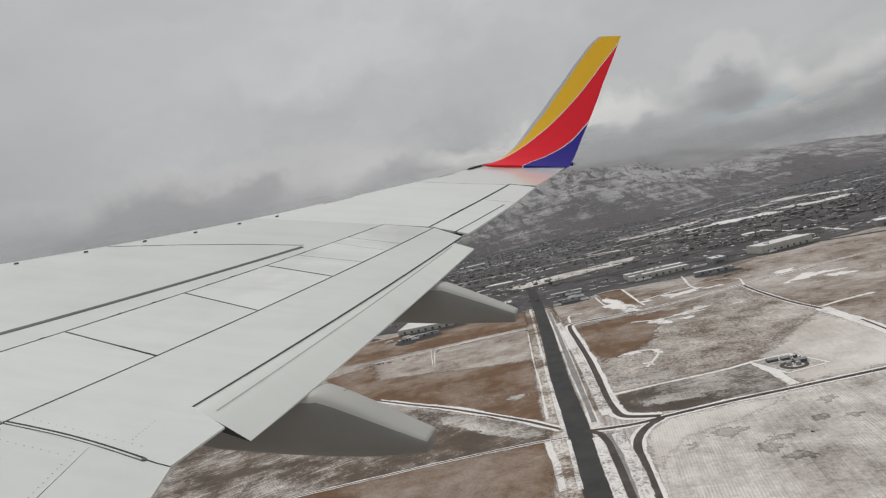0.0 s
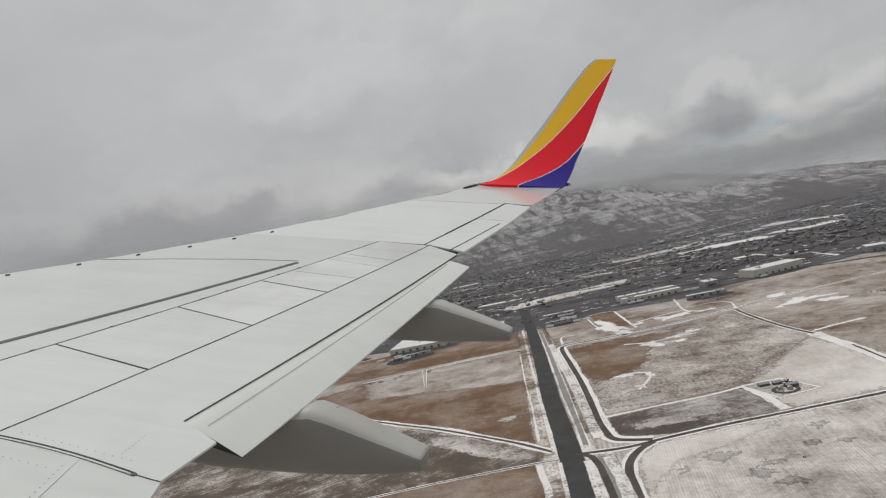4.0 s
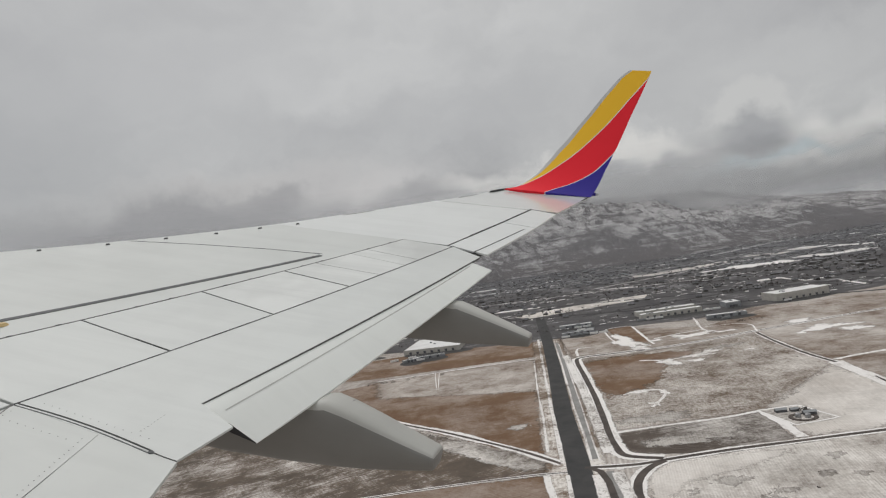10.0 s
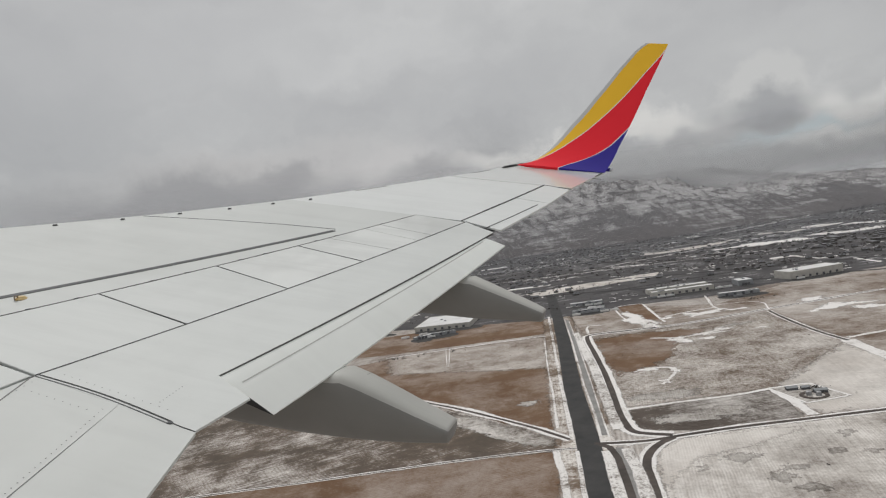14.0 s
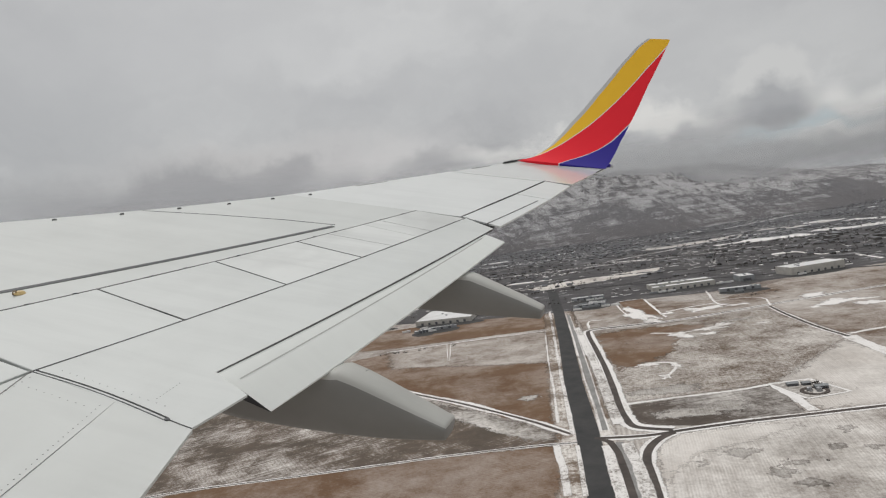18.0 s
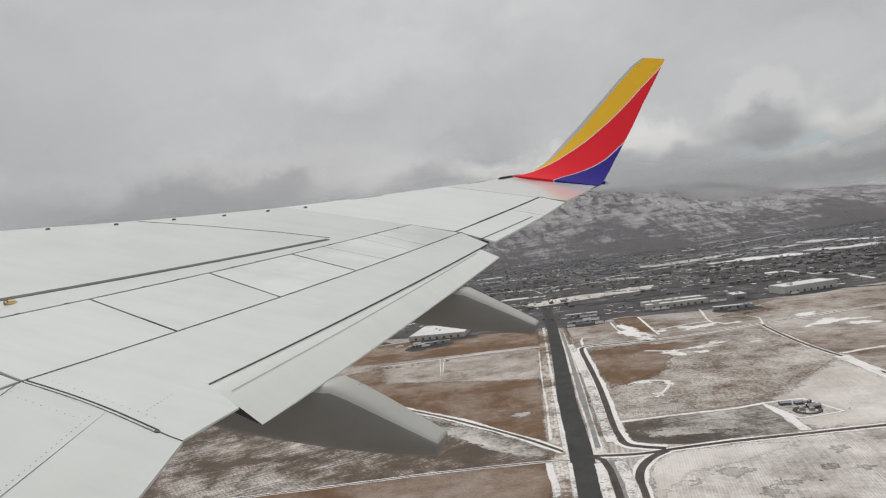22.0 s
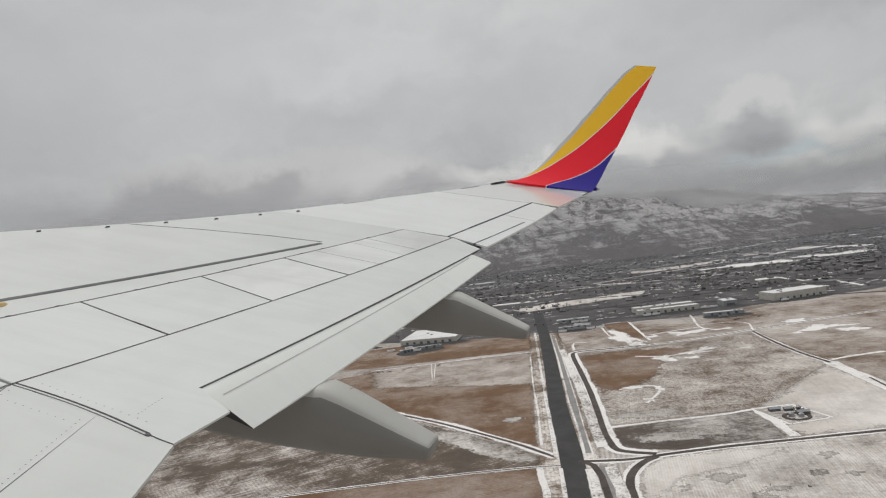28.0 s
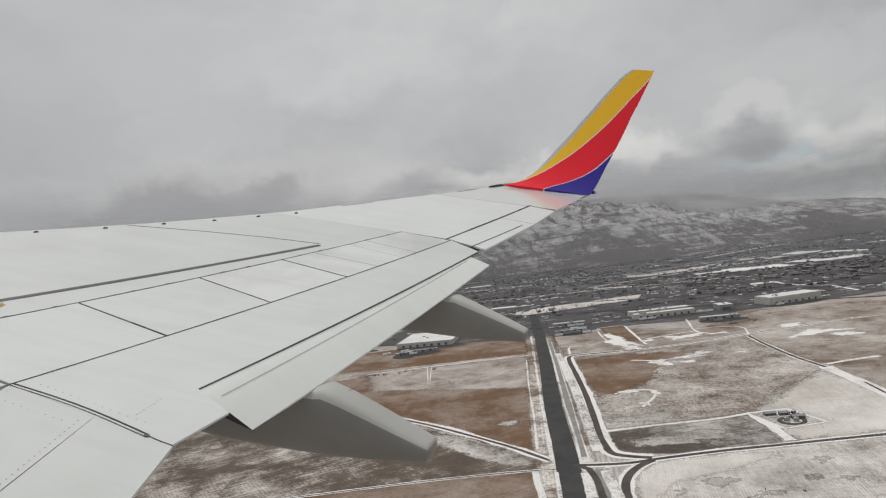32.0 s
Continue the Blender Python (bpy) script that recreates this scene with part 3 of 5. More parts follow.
    strip("panel_line", [(x, edge_y(x) + 0.015) for x in (13.35, 13.6, 13.9)], 0.03, P["joint"])
    strip("panel_line", [(x, edge_y(x) + 0.012) for x in (15.55, 15.75, 15.95)], 0.025, P["joint"])
    bm = bmesh.new()
    loft(bm, [[(x, edge_y(x) - 0.02 + r * math.cos(a), top(x) + 0.01 + 0.6 * r * math.sin(a)) for a in [k * math.pi / 4 for k in range(8)]] for x, r in ((16.22, 0.01), (16.28, 0.045), (16.45, 0.05), (16.7, 0.03), (16.85, 0.008))])
    smooth(part("tip_lamp", bm, P["dark"], airliner, "dark lamp housing at the wing tip"))
    strip("tip_seam", ((16.25, -2.415), (16.5, -2.49), (16.78, -2.57)), 0.02, P["dark"], 0.004, "dark seam along the edge of the wing tip")
    # rubber-dark gaps round the moving panels
    strip("panel_gap", ((5.685, -0.38), (5.668, -0.50), (5.658, -0.625)), 0.011, P["dark"])
    strip("hinge_gap", [(x, hinge_y(x)) for x in (5.2, 6.5, 7.56, 8.92, 10.1, 11.2, 12.33)], 0.013, P["joint"])
    strip("rear_gap", [(x, rear_y(x)) for x in (5.84, 6.6, 7.27, 8.6, 9.88, 11.05, 12.27)], 0.018, P["dark"], label="dark gap behind the spoilers")
    strip("rear_gap", ((12.28, -0.735), (12.09, -1.03), (11.91, -1.325)), 0.018, P["dark"])
    for k, w in ((1, 0.010), (2, 0.008), (3, 0.007)):
        strip("panel_gap", ((hx[k], hinge_y(hx[k])), (sx[k], rear_y(sx[k]))), w, P["joint"])
    strip("panel_gap", ((lerp(hx[1], sx[1], 0.62), lerp(hinge_y(hx[1]), rear_y(sx[1]), 0.62)), (sx[1], rear_y(sx[1]))), 0.017, P["dark"], 0.004)
    strip("panel_gap", ((12.32, hinge_y(12.32)), (12.30, -0.10), (12.27, -0.73)), 0.006, P["edge"])
    strip("aileron_gap", ((12.30, -0.64), (13.2, -0.905)), 0.020, P["joint"])
    strip("aileron_gap", ((12.95, -0.83), (14.1, -1.18), (15.19, -1.505)), 0.034, P["dark"], 0.004, "dark gap ahead of the aileron")
    strip("aileron_gap", ((15.19, -1.505), (15.11, -1.80), (15.04, -2.06)), 0.030, P["dark"])
    strip("panel_gap", ((4.9, 1.08), (5.4, 1.15), (5.83, 1.29)), 0.011, P["joint"])
    strip("panel_gap", ((3.6, -0.245), (5.72, 0.215)), 0.004, P["edge"], 0.002)
    # hinge fittings along the spoilers
    for x in (6.9, 7.35, 8.15, 8.55, 9.25, 9.6, 10.4, 10.75, 11.6, 12.05):
        bm = bmesh.new()
        y, z = hinge_y(x), top(x)
        loft(bm, [[(x - 0.034, y + 0.002, z - 0.01), (x + 0.026, y - 0.004, z - 0.01), (x + 0.026, y + 0.026, z - 0.01), (x - 0.034, y + 0.026, z - 0.01)],
                  [(x - 0.03, y + 0.005, z + 0.007), (x + 0.02, y, z + 0.009), (x + 0.02, y + 0.02, z + 0.005), (x - 0.03, y + 0.02, z + 0.005)]])
        part("hinge_fitting", bm, P["band"], airliner)
    # small vanes in a row behind the leading edge
    for x, y in ((8.75, 5.86), (9.42, 5.24), (10.10, 4.55), (10.75, 3.95), (11.33, 3.37), (11.92, 2.87), (12.44, 2.40)):
        bm = bmesh.new()
        z = top(x)
        loft(bm, [[(x - 0.034, y + 0.02, z - 0.004), (x - 0.028, y + 0.026, z - 0.004), (x + 0.034, y - 0.02, z - 0.004), (x + 0.028, y - 0.026, z - 0.004)],
                  [(x - 0.02, y + 0.012, z + 0.024), (x - 0.017, y + 0.016, z + 0.024), (x + 0.026, y - 0.013, z + 0.027), (x + 0.023, y - 0.018, z + 0.027)]])
        part("vortex_generator", bm, P["joint"], airliner, "small grey metal vane")
    # rivet rows
    bm = bmesh.new()

    def rivets(p, q, count, r=0.006):
        for i in range(count):
            t = (i + 0.5) / count
            x, y = lerp(p[0], q[0], t), lerp(p[1], q[1], t)
            z = top(x) + 0.0015
            c = [bm.verts.new((x + r * math.cos(a), y + r * math.sin(a), z)) for a in (0, 1.05, 2.09, 3.14, 4.19, 5.24)]
            bm.faces.new(c)

    rivets((4.45, -0.02), (5.66, 0.29), 22)
    rivets((5.15, 1.14), (5.78, 1.20), 8)
    rivets((5.95, 1.1), (5.83, -0.25), 14)
    rivets((5.62, 1.1), (5.58, 0.35), 8)
    rivets((5.88, -0.06), (6.20, -0.05), 8)
    ob = part("rivets", bm, P["band"], airliner, "rows of small dark rivets")
    ob["kind"] = "stuff"
    # folding eye bolt with its yellow surround
    bm = bmesh.new()
    x, y, z = 7.09, 3.03, top(7.09)
    loft(bm, [[(x + r * math.cos(a) * 1.25, y + r * math.sin(a), z + h) for a in [k * math.pi / 6 for k in range(12)]] for r, h in ((0.062, -0.004), (0.060, 0.006), (0.044, 0.018), (0.034, 0.030), (0.016, 0.034))])
    fitting = part("escape_fitting", bm, P["brass"], airliner, "yellow rope fitting on the wing")
    bm = bmesh.new()
    rings = []
    for k in range(13):
        a = math.pi * 2 * k / 12
        c, u = Vector((x - 0.065 + 0.022 * math.cos(a), y, z + 0.022 + 0.022 * math.sin(a))), Vector((math.cos(a), 0, math.sin(a)))
        rings.append([tuple(c + u * 0.009), tuple(c + Vector((0, 0.009, 0))), tuple(c - u * 0.009), tuple(c - Vector((0, 0.009, 0)))])
    loft(bm, rings, caps=False)
    part("ring", bm, P["bronze"], fitting, "dull bronze ring")


def build_winglet():
    p0, p1, p2 = Vector((16.2, top(16.2))), Vector((17.2, 2.5)), Vector((17.97, 5.42))

    def at(s):
        return p0 * (1 - s) ** 2 + p1 * 2 * s * (1 - s) + p2 * s * s

    def normal(s):
        d = (p1 - p0) * 2 * (1 - s) + (p2 - p1) * 2 * s
        return Vector((-d.y, d.x)).normalized()

    fore = lambda s: float(np.interp(s, (0.08, 0.2, 0.37, 0.56, 0.73, 0.877, 0.97, 1.0), (-0.36, -0.87, -1.24, -1.60, -2.03, -2.47, -2.82, -3.02)))
    aft = lambda s: float(np.interp(s, (0.08, 0.17, 0.45, 0.59, 0.79, 1.0), (-2.56, -2.6, -2.79, -2.94, -3.18, -3.52)))
    grey = lambda s: fore(s) - float(np.interp(s, (0.1, 0.3, 0.6, 1.0), (0.008, 0.06, 0.12, 0.07)))
    yr = lambda s: float(np.interp(s, (0.1, 0.231, 0.348, 0.454, 0.539, 0.619, 0.739, 0.869, 0.975, 1.0), (-0.45, -1.0, -1.38, -1.71, -2.00, -2.26, -2.66, -3.08, -3.48, -3.60)))
    rb = lambda s: float(np.interp(s, (0.1, 0.135, 0.165, 0.19, 0.22, 0.255, 0.30, 0.368, 0.439, 0.53, 0.58, 0.7, 1.0), (-1.50, -1.55, -1.62, -1.69, -1.79, -1.94, -2.11, -2.36, -2.58, -2.80, -2.93, -3.3, -4.2)))
    ss = [lerp(0.135, 1.0, i / 46) for i in range(47)]

    def bounds(s):
        f, r = fore(s), aft(s)
        b = [f, min(f, grey(s)), yr(s) + 0.006, yr(s) - 0.018, rb(s) + 0.008, rb(s) - 0.016, r]
        out = []
        for v in b:
            v = min(max(v, r), f)
            out.append(min(v, out[-1]) if out else v)
        return out

    def thick(s, y):
        f, r = fore(s), aft(s)
        t = (f - y) / max(1e-6, f - r)
        return 0.004 + 0.105 * (f - r) * 0.6 * (1.48 * math.sqrt(max(t, 0)) - 0.63 * t - 1.76 * t * t + 1.42 * t ** 3 - 0.51 * t ** 4)

    names = ("leading_edge_band", "yellow_band", "white_stripe", "red_band", "white_stripe", "blue_band")
    mats = ("band_grey", "yellow", "stripe", "red", "stripe", "blue")
    root = new("winglet")
    root.parent = airliner
    tagged(root, "upswept winglet with yellow, red and blue bands")
    for k, (name, mat) in enumerate(zip(names, mats)):
        bm = bmesh.new()
        steps = 5
        wide = [max(abs(bounds(s)[k] - bounds(s)[k + 1]) for s in pair) > 0.003 for pair in zip(ss, ss[1:])]
        run = [i for i in range(len(wide)) if wide[i]]
        mid = run[len(run) // 2]
        lo = max([i for i in range(mid) if not wide[i]], default=-1) + 1
        hi = min([i for i in range(mid, len(wide)) if not wide[i]], default=len(wide))
        rings = []
        for i in range(lo, hi + 1):
            s = ss[i]
            b, n, c = bounds(s), normal(s), at(s)
            ys = [lerp(b[k], min(b[k + 1], b[k] - 0.002), j / steps) for j in range(steps + 1)]
            face = [(c.x + n.x * thick(s, y) * 0.35, y, c.y + n.y * thick(s, y) * 0.35) for y in ys]
            back = [(c.x - n.x * thick(s, y) * 0.65, y, c.y - n.y * thick(s, y) * 0.65) for y in ys]
            rings.append(face + back[::-1])
        loft(bm, rings)
        smooth_flat(part(name, bm, P[mat], root, names[k].replace("_", " ") + " of paint on the winglet"), 40)
    # tail light pod and discharge wick at the foot of the winglet
    bm = bmesh.new()
    loft(bm, [[(16.80 + r * math.cos(a), y, top(16.8) + 0.03 + r * 0.8 * math.sin(a)) for a in [k * math.pi / 5 for k in range(10)]] for y, r in ((-2.35, 0.02), (-2.5, 0.05), (-2.62, 0.055), (-2.66, 0.045))])
    pod = part("light_housing", bm, P["blue"], airliner, "small housing of the tail position light")
    bm = bmesh.new()
    loft(bm, [[(16.80 + r * math.cos(a), y, top(16.8) + 0.03 + r * math.sin(a)) for a in [k * math.pi / 5 for k in range(10)]] for y, r in ((-2.66, 0.04), (-2.70, 0.035), (-2.72, 0.012))])
    smooth(part("lens", bm, P["glass"], pod, "clear lamp glass"))
    for x, y in ((16.1, -2.40), (15.7, -2.28)):
        z = top(x)
        bm = bmesh.new()
        loft(bm, [[(x + r * math.cos(a), yy, z - 0.01 + r * math.sin(a)) for a in (0, 2.1, 4.2)] for yy, r in ((y + 0.05, 0.008), (y - 0.16, 0.004))])
        part("static_wick", bm, P["dark"], airliner)


SIDES = ((0.90, 0.74), (0.97, 0.55), (1.0, 0.22), (0.90, -0.30), (0.70, -0.80), (0.56, -0.95), (0.30, -1.0), (-0.30, -1.0), (-0.56, -0.95), (-0.70, -0.80), (-0.90, -0.30), (-1.0, 0.22), (-0.97, 0.55), (-0.90, 0.74))
CROWN = ((-0.90, 0.74), (-0.83, 0.84), (-0.70, 0.92), (-0.45, 0.98), (-0.15, 1.0), (0.15, 1.0), (0.45, 0.98), (0.70, 0.92), (0.83, 0.84), (0.90, 0.74))


def fairing(x, stations, half, joint):
    """A flap-track fairing: sides coloured as in shade that lean in below, a rounded crown coloured as lit and a blunt
    tail; stations of y, upper and lower height, width.
    """
    def ring(section, y, hi, lo, w, out=0.0):
        return [(x + (half * w + out) * u, y, (hi + lo) / 2 + ((hi - lo) / 2 + out) * v) for u, v in section]

    bm = bmesh.new()
    loft(bm, [ring(SIDES, *st) for st in stations])
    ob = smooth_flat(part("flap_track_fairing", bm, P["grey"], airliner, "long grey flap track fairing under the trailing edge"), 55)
    bm = bmesh.new()
    loft(bm, [ring(CROWN, *st) for st in stations])
    smooth_flat(part("crown", bm, P["crown"], ob, "rounded top of the fairing, painted paler as if lit"), 60)
    y, hi, lo, w = stations[joint]
    bm = bmesh.new()
    loft(bm, [ring(CROWN[5:] + SIDES[1:6], y + dy, hi, lo, w, 0.0015) + ring(CROWN[5:] + SIDES[1:6], y + dy, hi, lo, w, -0.004)[::-1] for dy in (0.003, -0.003)])
    part("joint", bm, P["joint"], ob)


build_wing()
build_winglet()
fairing(7.55, ((1.8, 0.28, -0.30, 0.5), (0.9, 0.28, -0.42, 0.9), (0.2, 0.30, -0.42, 1.0), (-0.6, 0.36, -0.355, 1.0), (-0.92, 0.40, -0.32, 1.0), (-1.0, 0.420, -0.312, 1.0), (-1.2, 0.378, -0.285, 0.99), (-1.5, 0.290, -0.24, 0.95), (-1.85, 0.179, -0.172, 0.87), (-2.14, 0.088, -0.108, 0.78), (-2.165, 0.078, -0.100, 0.75), (-2.175, 0.064, -0.086, 0.68)), 0.23, 6)
fairing(10.5, ((1.0, 0.88, 0.35, 0.5), (0.3, 0.90, 0.24, 0.9), (-0.5, 0.92, 0.28, 1.0), (-1.385, 0.935, 0.338, 1.0), (-1.45, 0.942, 0.342, 1.0), (-1.58, 0.906, 0.352, 1.0), (-1.8, 0.842, 0.378, 0.95), (-2.2, 0.724, 0.426, 0.86), (-2.46, 0.642, 0.456, 0.76), (-2.495, 0.628, 0.462, 0.72), (-2.505, 0.614, 0.476, 0.65)), 0.20, 5)


def build_fuselage():
    """Plain cabin side round the camera, with the one window opening it looks through."""
    bm = bmesh.new()
    n, m, r = 72, 72, 1.96
    ring = []
    for j in range(m + 1):
        y = lerp(-12.0, 12.0, j / m)
        ring.append([bm.verts.new((r * math.sin(2 * math.pi * i / n), y, 2.35 + r * math.cos(2 * math.pi * i / n))) for i in range(n)])
    for j in range(m):
        for i in range(n):
            a, b = ring[j][i], ring[j + 1][(i + 1) % n]
            c = (a.co + b.co) / 2
            if c.x > 0 and abs(c.z - 2.85) < 0.30 and abs(c.y + 3.84) < 0.62:
                continue
            bm.faces.new((a, ring[j][(i + 1) % n], b, ring[j + 1][i]))
    bm.faces.new(ring[0])
    bm.faces.new(ring[-1][::-1])
    smooth_flat(part("fuselage", bm, P["white"], airliner, "plain white cabin side with a window opening"), 40)


build_fuselage()

# ---- the valley ----
rng = random.Random(7)


def rimmed(me, values):
    """Stores how far each vertex lies towards the torn rim of a patch, 0 to 1."""
    me.attributes.new("rim", "FLOAT", "POINT").data.foreach_set("value", values)
    return me


def soft_sheet(name, outline, mat, z, label, feather, cell=0.0):
    """A patch of ground whose edge thins out over a width of feather metres."""
    poly = np.array(outline, float)
    lo, hi = poly.min(0) - feather * 0.5, poly.max(0) + feather * 0.5
    cell = cell or max(2.0, feather * 0.5)
    nx, ny = (max(4, int(v)) for v in (hi - lo) / cell)
    gx, gy = np.meshgrid(np.linspace(lo[0], hi[0], nx + 1), np.linspace(lo[1], hi[1], ny + 1))
    px, py = gx.ravel(), gy.ravel()
    dist, inside = np.full(px.shape, 1e9), np.zeros(px.shape, bool)
    for (x0, y0), (x1, y1) in zip(poly, np.roll(poly, -1, 0)):
        ex, ey = x1 - x0, y1 - y0
        t = np.clip(((px - x0) * ex + (py - y0) * ey) / max(ex * ex + ey * ey, 1e-6), 0, 1)
        dist = np.minimum(dist, np.hypot(px - x0 - t * ex, py - y0 - t * ey))
        if y0 != y1:
            inside ^= ((y0 > py) != (y1 > py)) & (px < ex * (py - y0) / ey + x0)
    rim = np.clip(0.5 - np.where(inside, dist, -dist) / feather, 0, 1)
    used, faces = {}, []
    for j in range(ny):
        for i in range(nx):
            q = (j * (nx + 1) + i, j * (nx + 1) + i + 1, (j + 1) * (nx + 1) + i + 1, (j + 1) * (nx + 1) + i)
            if min(rim[k] for k in q) < 0.99:
                faces.append([used.setdefault(k, len(used)) for k in q])
    verts = [(px[k], py[k], z) for k in used]
    return tagged(new(name, rimmed(mesh_of(name, verts, faces, mat), [rim[k] for k in used])), label, "", "", "structure")


def sheet(name, outline, mat, z, label, kind="structure", category="", ragged=2.2):
    """A flat patch of ground from its outline, its edge a little uneven, with a bank down to the ground round it."""
    edge = []
    for (x0, y0), (x1, y1) in zip(outline, (*outline[1:], outline[0])):
        count = max(1, min(120, int(math.hypot(x1 - x0, y1 - y0) / 4)))
        for i in range(count):
            x, y = lerp(x0, x1, i / count), lerp(y0, y1, i / count)
            wave = noise.noise((x * 0.022, y * 0.022, 1.5)) + 0.5 * noise.noise((x * 0.06, y * 0.06, 2.5)) + 0.22 * noise.noise((x * 0.17, y * 0.17, 4.5))
            side = Vector((y1 - y0, x0 - x1)).normalized() * ragged * wave * math.sin(math.pi * i / count) ** 0.35
            edge.append((x + side.x, y + side.y))
    bm = bmesh.new()
    up = [bm.verts.new((x, y, z)) for x, y in edge]
    cx, cy = sum(p[0] for p in edge) / len(edge), sum(p[1] for p in edge) / len(edge)
    dn = [bm.verts.new((x + 0.004 * (x - cx), y + 0.004 * (y - cy), 0.0)) for x, y in edge]
    bm.faces.new(up)
    for i in range(len(up)):
        j = (i + 1) % len(up)
        bm.faces.new((up[i], dn[i], dn[j], up[j]))
    bmesh.ops.recalc_face_normals(bm, faces=bm.faces)
    me = bpy.data.meshes.new(name)
    bm.to_mesh(me)
    bm.free()
    me.materials.append(mat)
    return tagged(new(name, me), label, category, "", kind)


def ribbon(name, pts, width, mat, z, label, wobble=0.0, ragged=1.0, kind="structure"):
    """A road or track along a line, with soft shoulders."""
    dense, torn = [], mat in (M["drift"], M["verge"], M["bank"])
    for (x0, y0), (x1, y1) in zip(pts, pts[1:]):
        count = max(2, int(math.hypot(x1 - x0, y1 - y0) / 2.5))
        dense += [(lerp(x0, x1, i / count), lerp(y0, y1, i / count)) for i in range(count)]
    dense.append(pts[-1])
    verts, faces = [], []
    for i, (x, y) in enumerate(dense):
        xa, ya = dense[max(0, i - 4)]
        xb, yb = dense[min(len(dense) - 1, i + 4)]
        n = Vector((ya - yb, xb - xa)).normalized()
        for k, h in ((-1.3, z), (-0.62, z), (0.62, z), (1.3, z)) if torn else ((-1.15, 0.0), (-1.0, z), (1.0, z), (1.15, 0.0)):
            e = math.copysign(7.0, k)
            w = width * 0.5 * max(0.06, 1 + wobble * (noise.noise((x * 0.02, y * 0.02, z + e)) + ragged * (0.35 * noise.noise((x * 0.07, y * 0.07, z + e)) + 0.30 * noise.noise((x * 0.2, y * 0.2, z + e)))))
            verts.append((x + n.x * w * k, y + n.y * w * k, h))
    for i in range(len(dense) - 1):
        for k in range(3):
            a = 4 * i + k
            faces.append((a, a + 1, a + 5, a + 4))
    me = mesh_of(name, verts, faces, mat)
    if torn:
        rimmed(me, [1.0, 0.0, 0.0, 1.0] * len(dense))
    return tagged(new(name, me), label, "", "", kind)


def build_ground():
    n = 64
    verts, faces = [], []
    for j in range(n + 1):
        for i in range(n + 1):
            verts.append((lerp(-6500, 6500, i / n), lerp(-6500, 6500, j / n), 0.0))
    for j in range(n):
        for i in range(n):
            a = j * (n + 1) + i
            faces.append((a, a + 1, a + n + 2, a + n + 1))
    tagged(new("ground", mesh_of("ground", verts, faces, M["plain"])), "wide valley floor of dry grass dusted with snow", "ground", "", "structure")


def blob(cx, cy, rx, ry, turn, seed, n=90, rough=0.9):
    """An uneven closed outline."""
    out = []
    for k in range(n):
        a = 2 * math.pi * k / n
        r = 1 + rough * noise.noise((math.cos(a) * 1.6 + seed, math.sin(a) * 1.6, seed * 3.1)) + 0.32 * rough * noise.noise((math.cos(a) * 4 + seed, math.sin(a) * 4, 9.0)) + 0.14 * rough * noise.noise((math.cos(a) * 13 + seed, math.sin(a) * 13, 4.0))
        r = max(r, 0.3)
        x, y = rx * r * math.cos(a), ry * r * math.sin(a)
        out.append((cx + x * math.cos(turn) - y * math.sin(turn), cy + x * math.sin(turn) + y * math.cos(turn)))
    return out


def road_x(y):
    return 74 + (y - 396) * 0.146


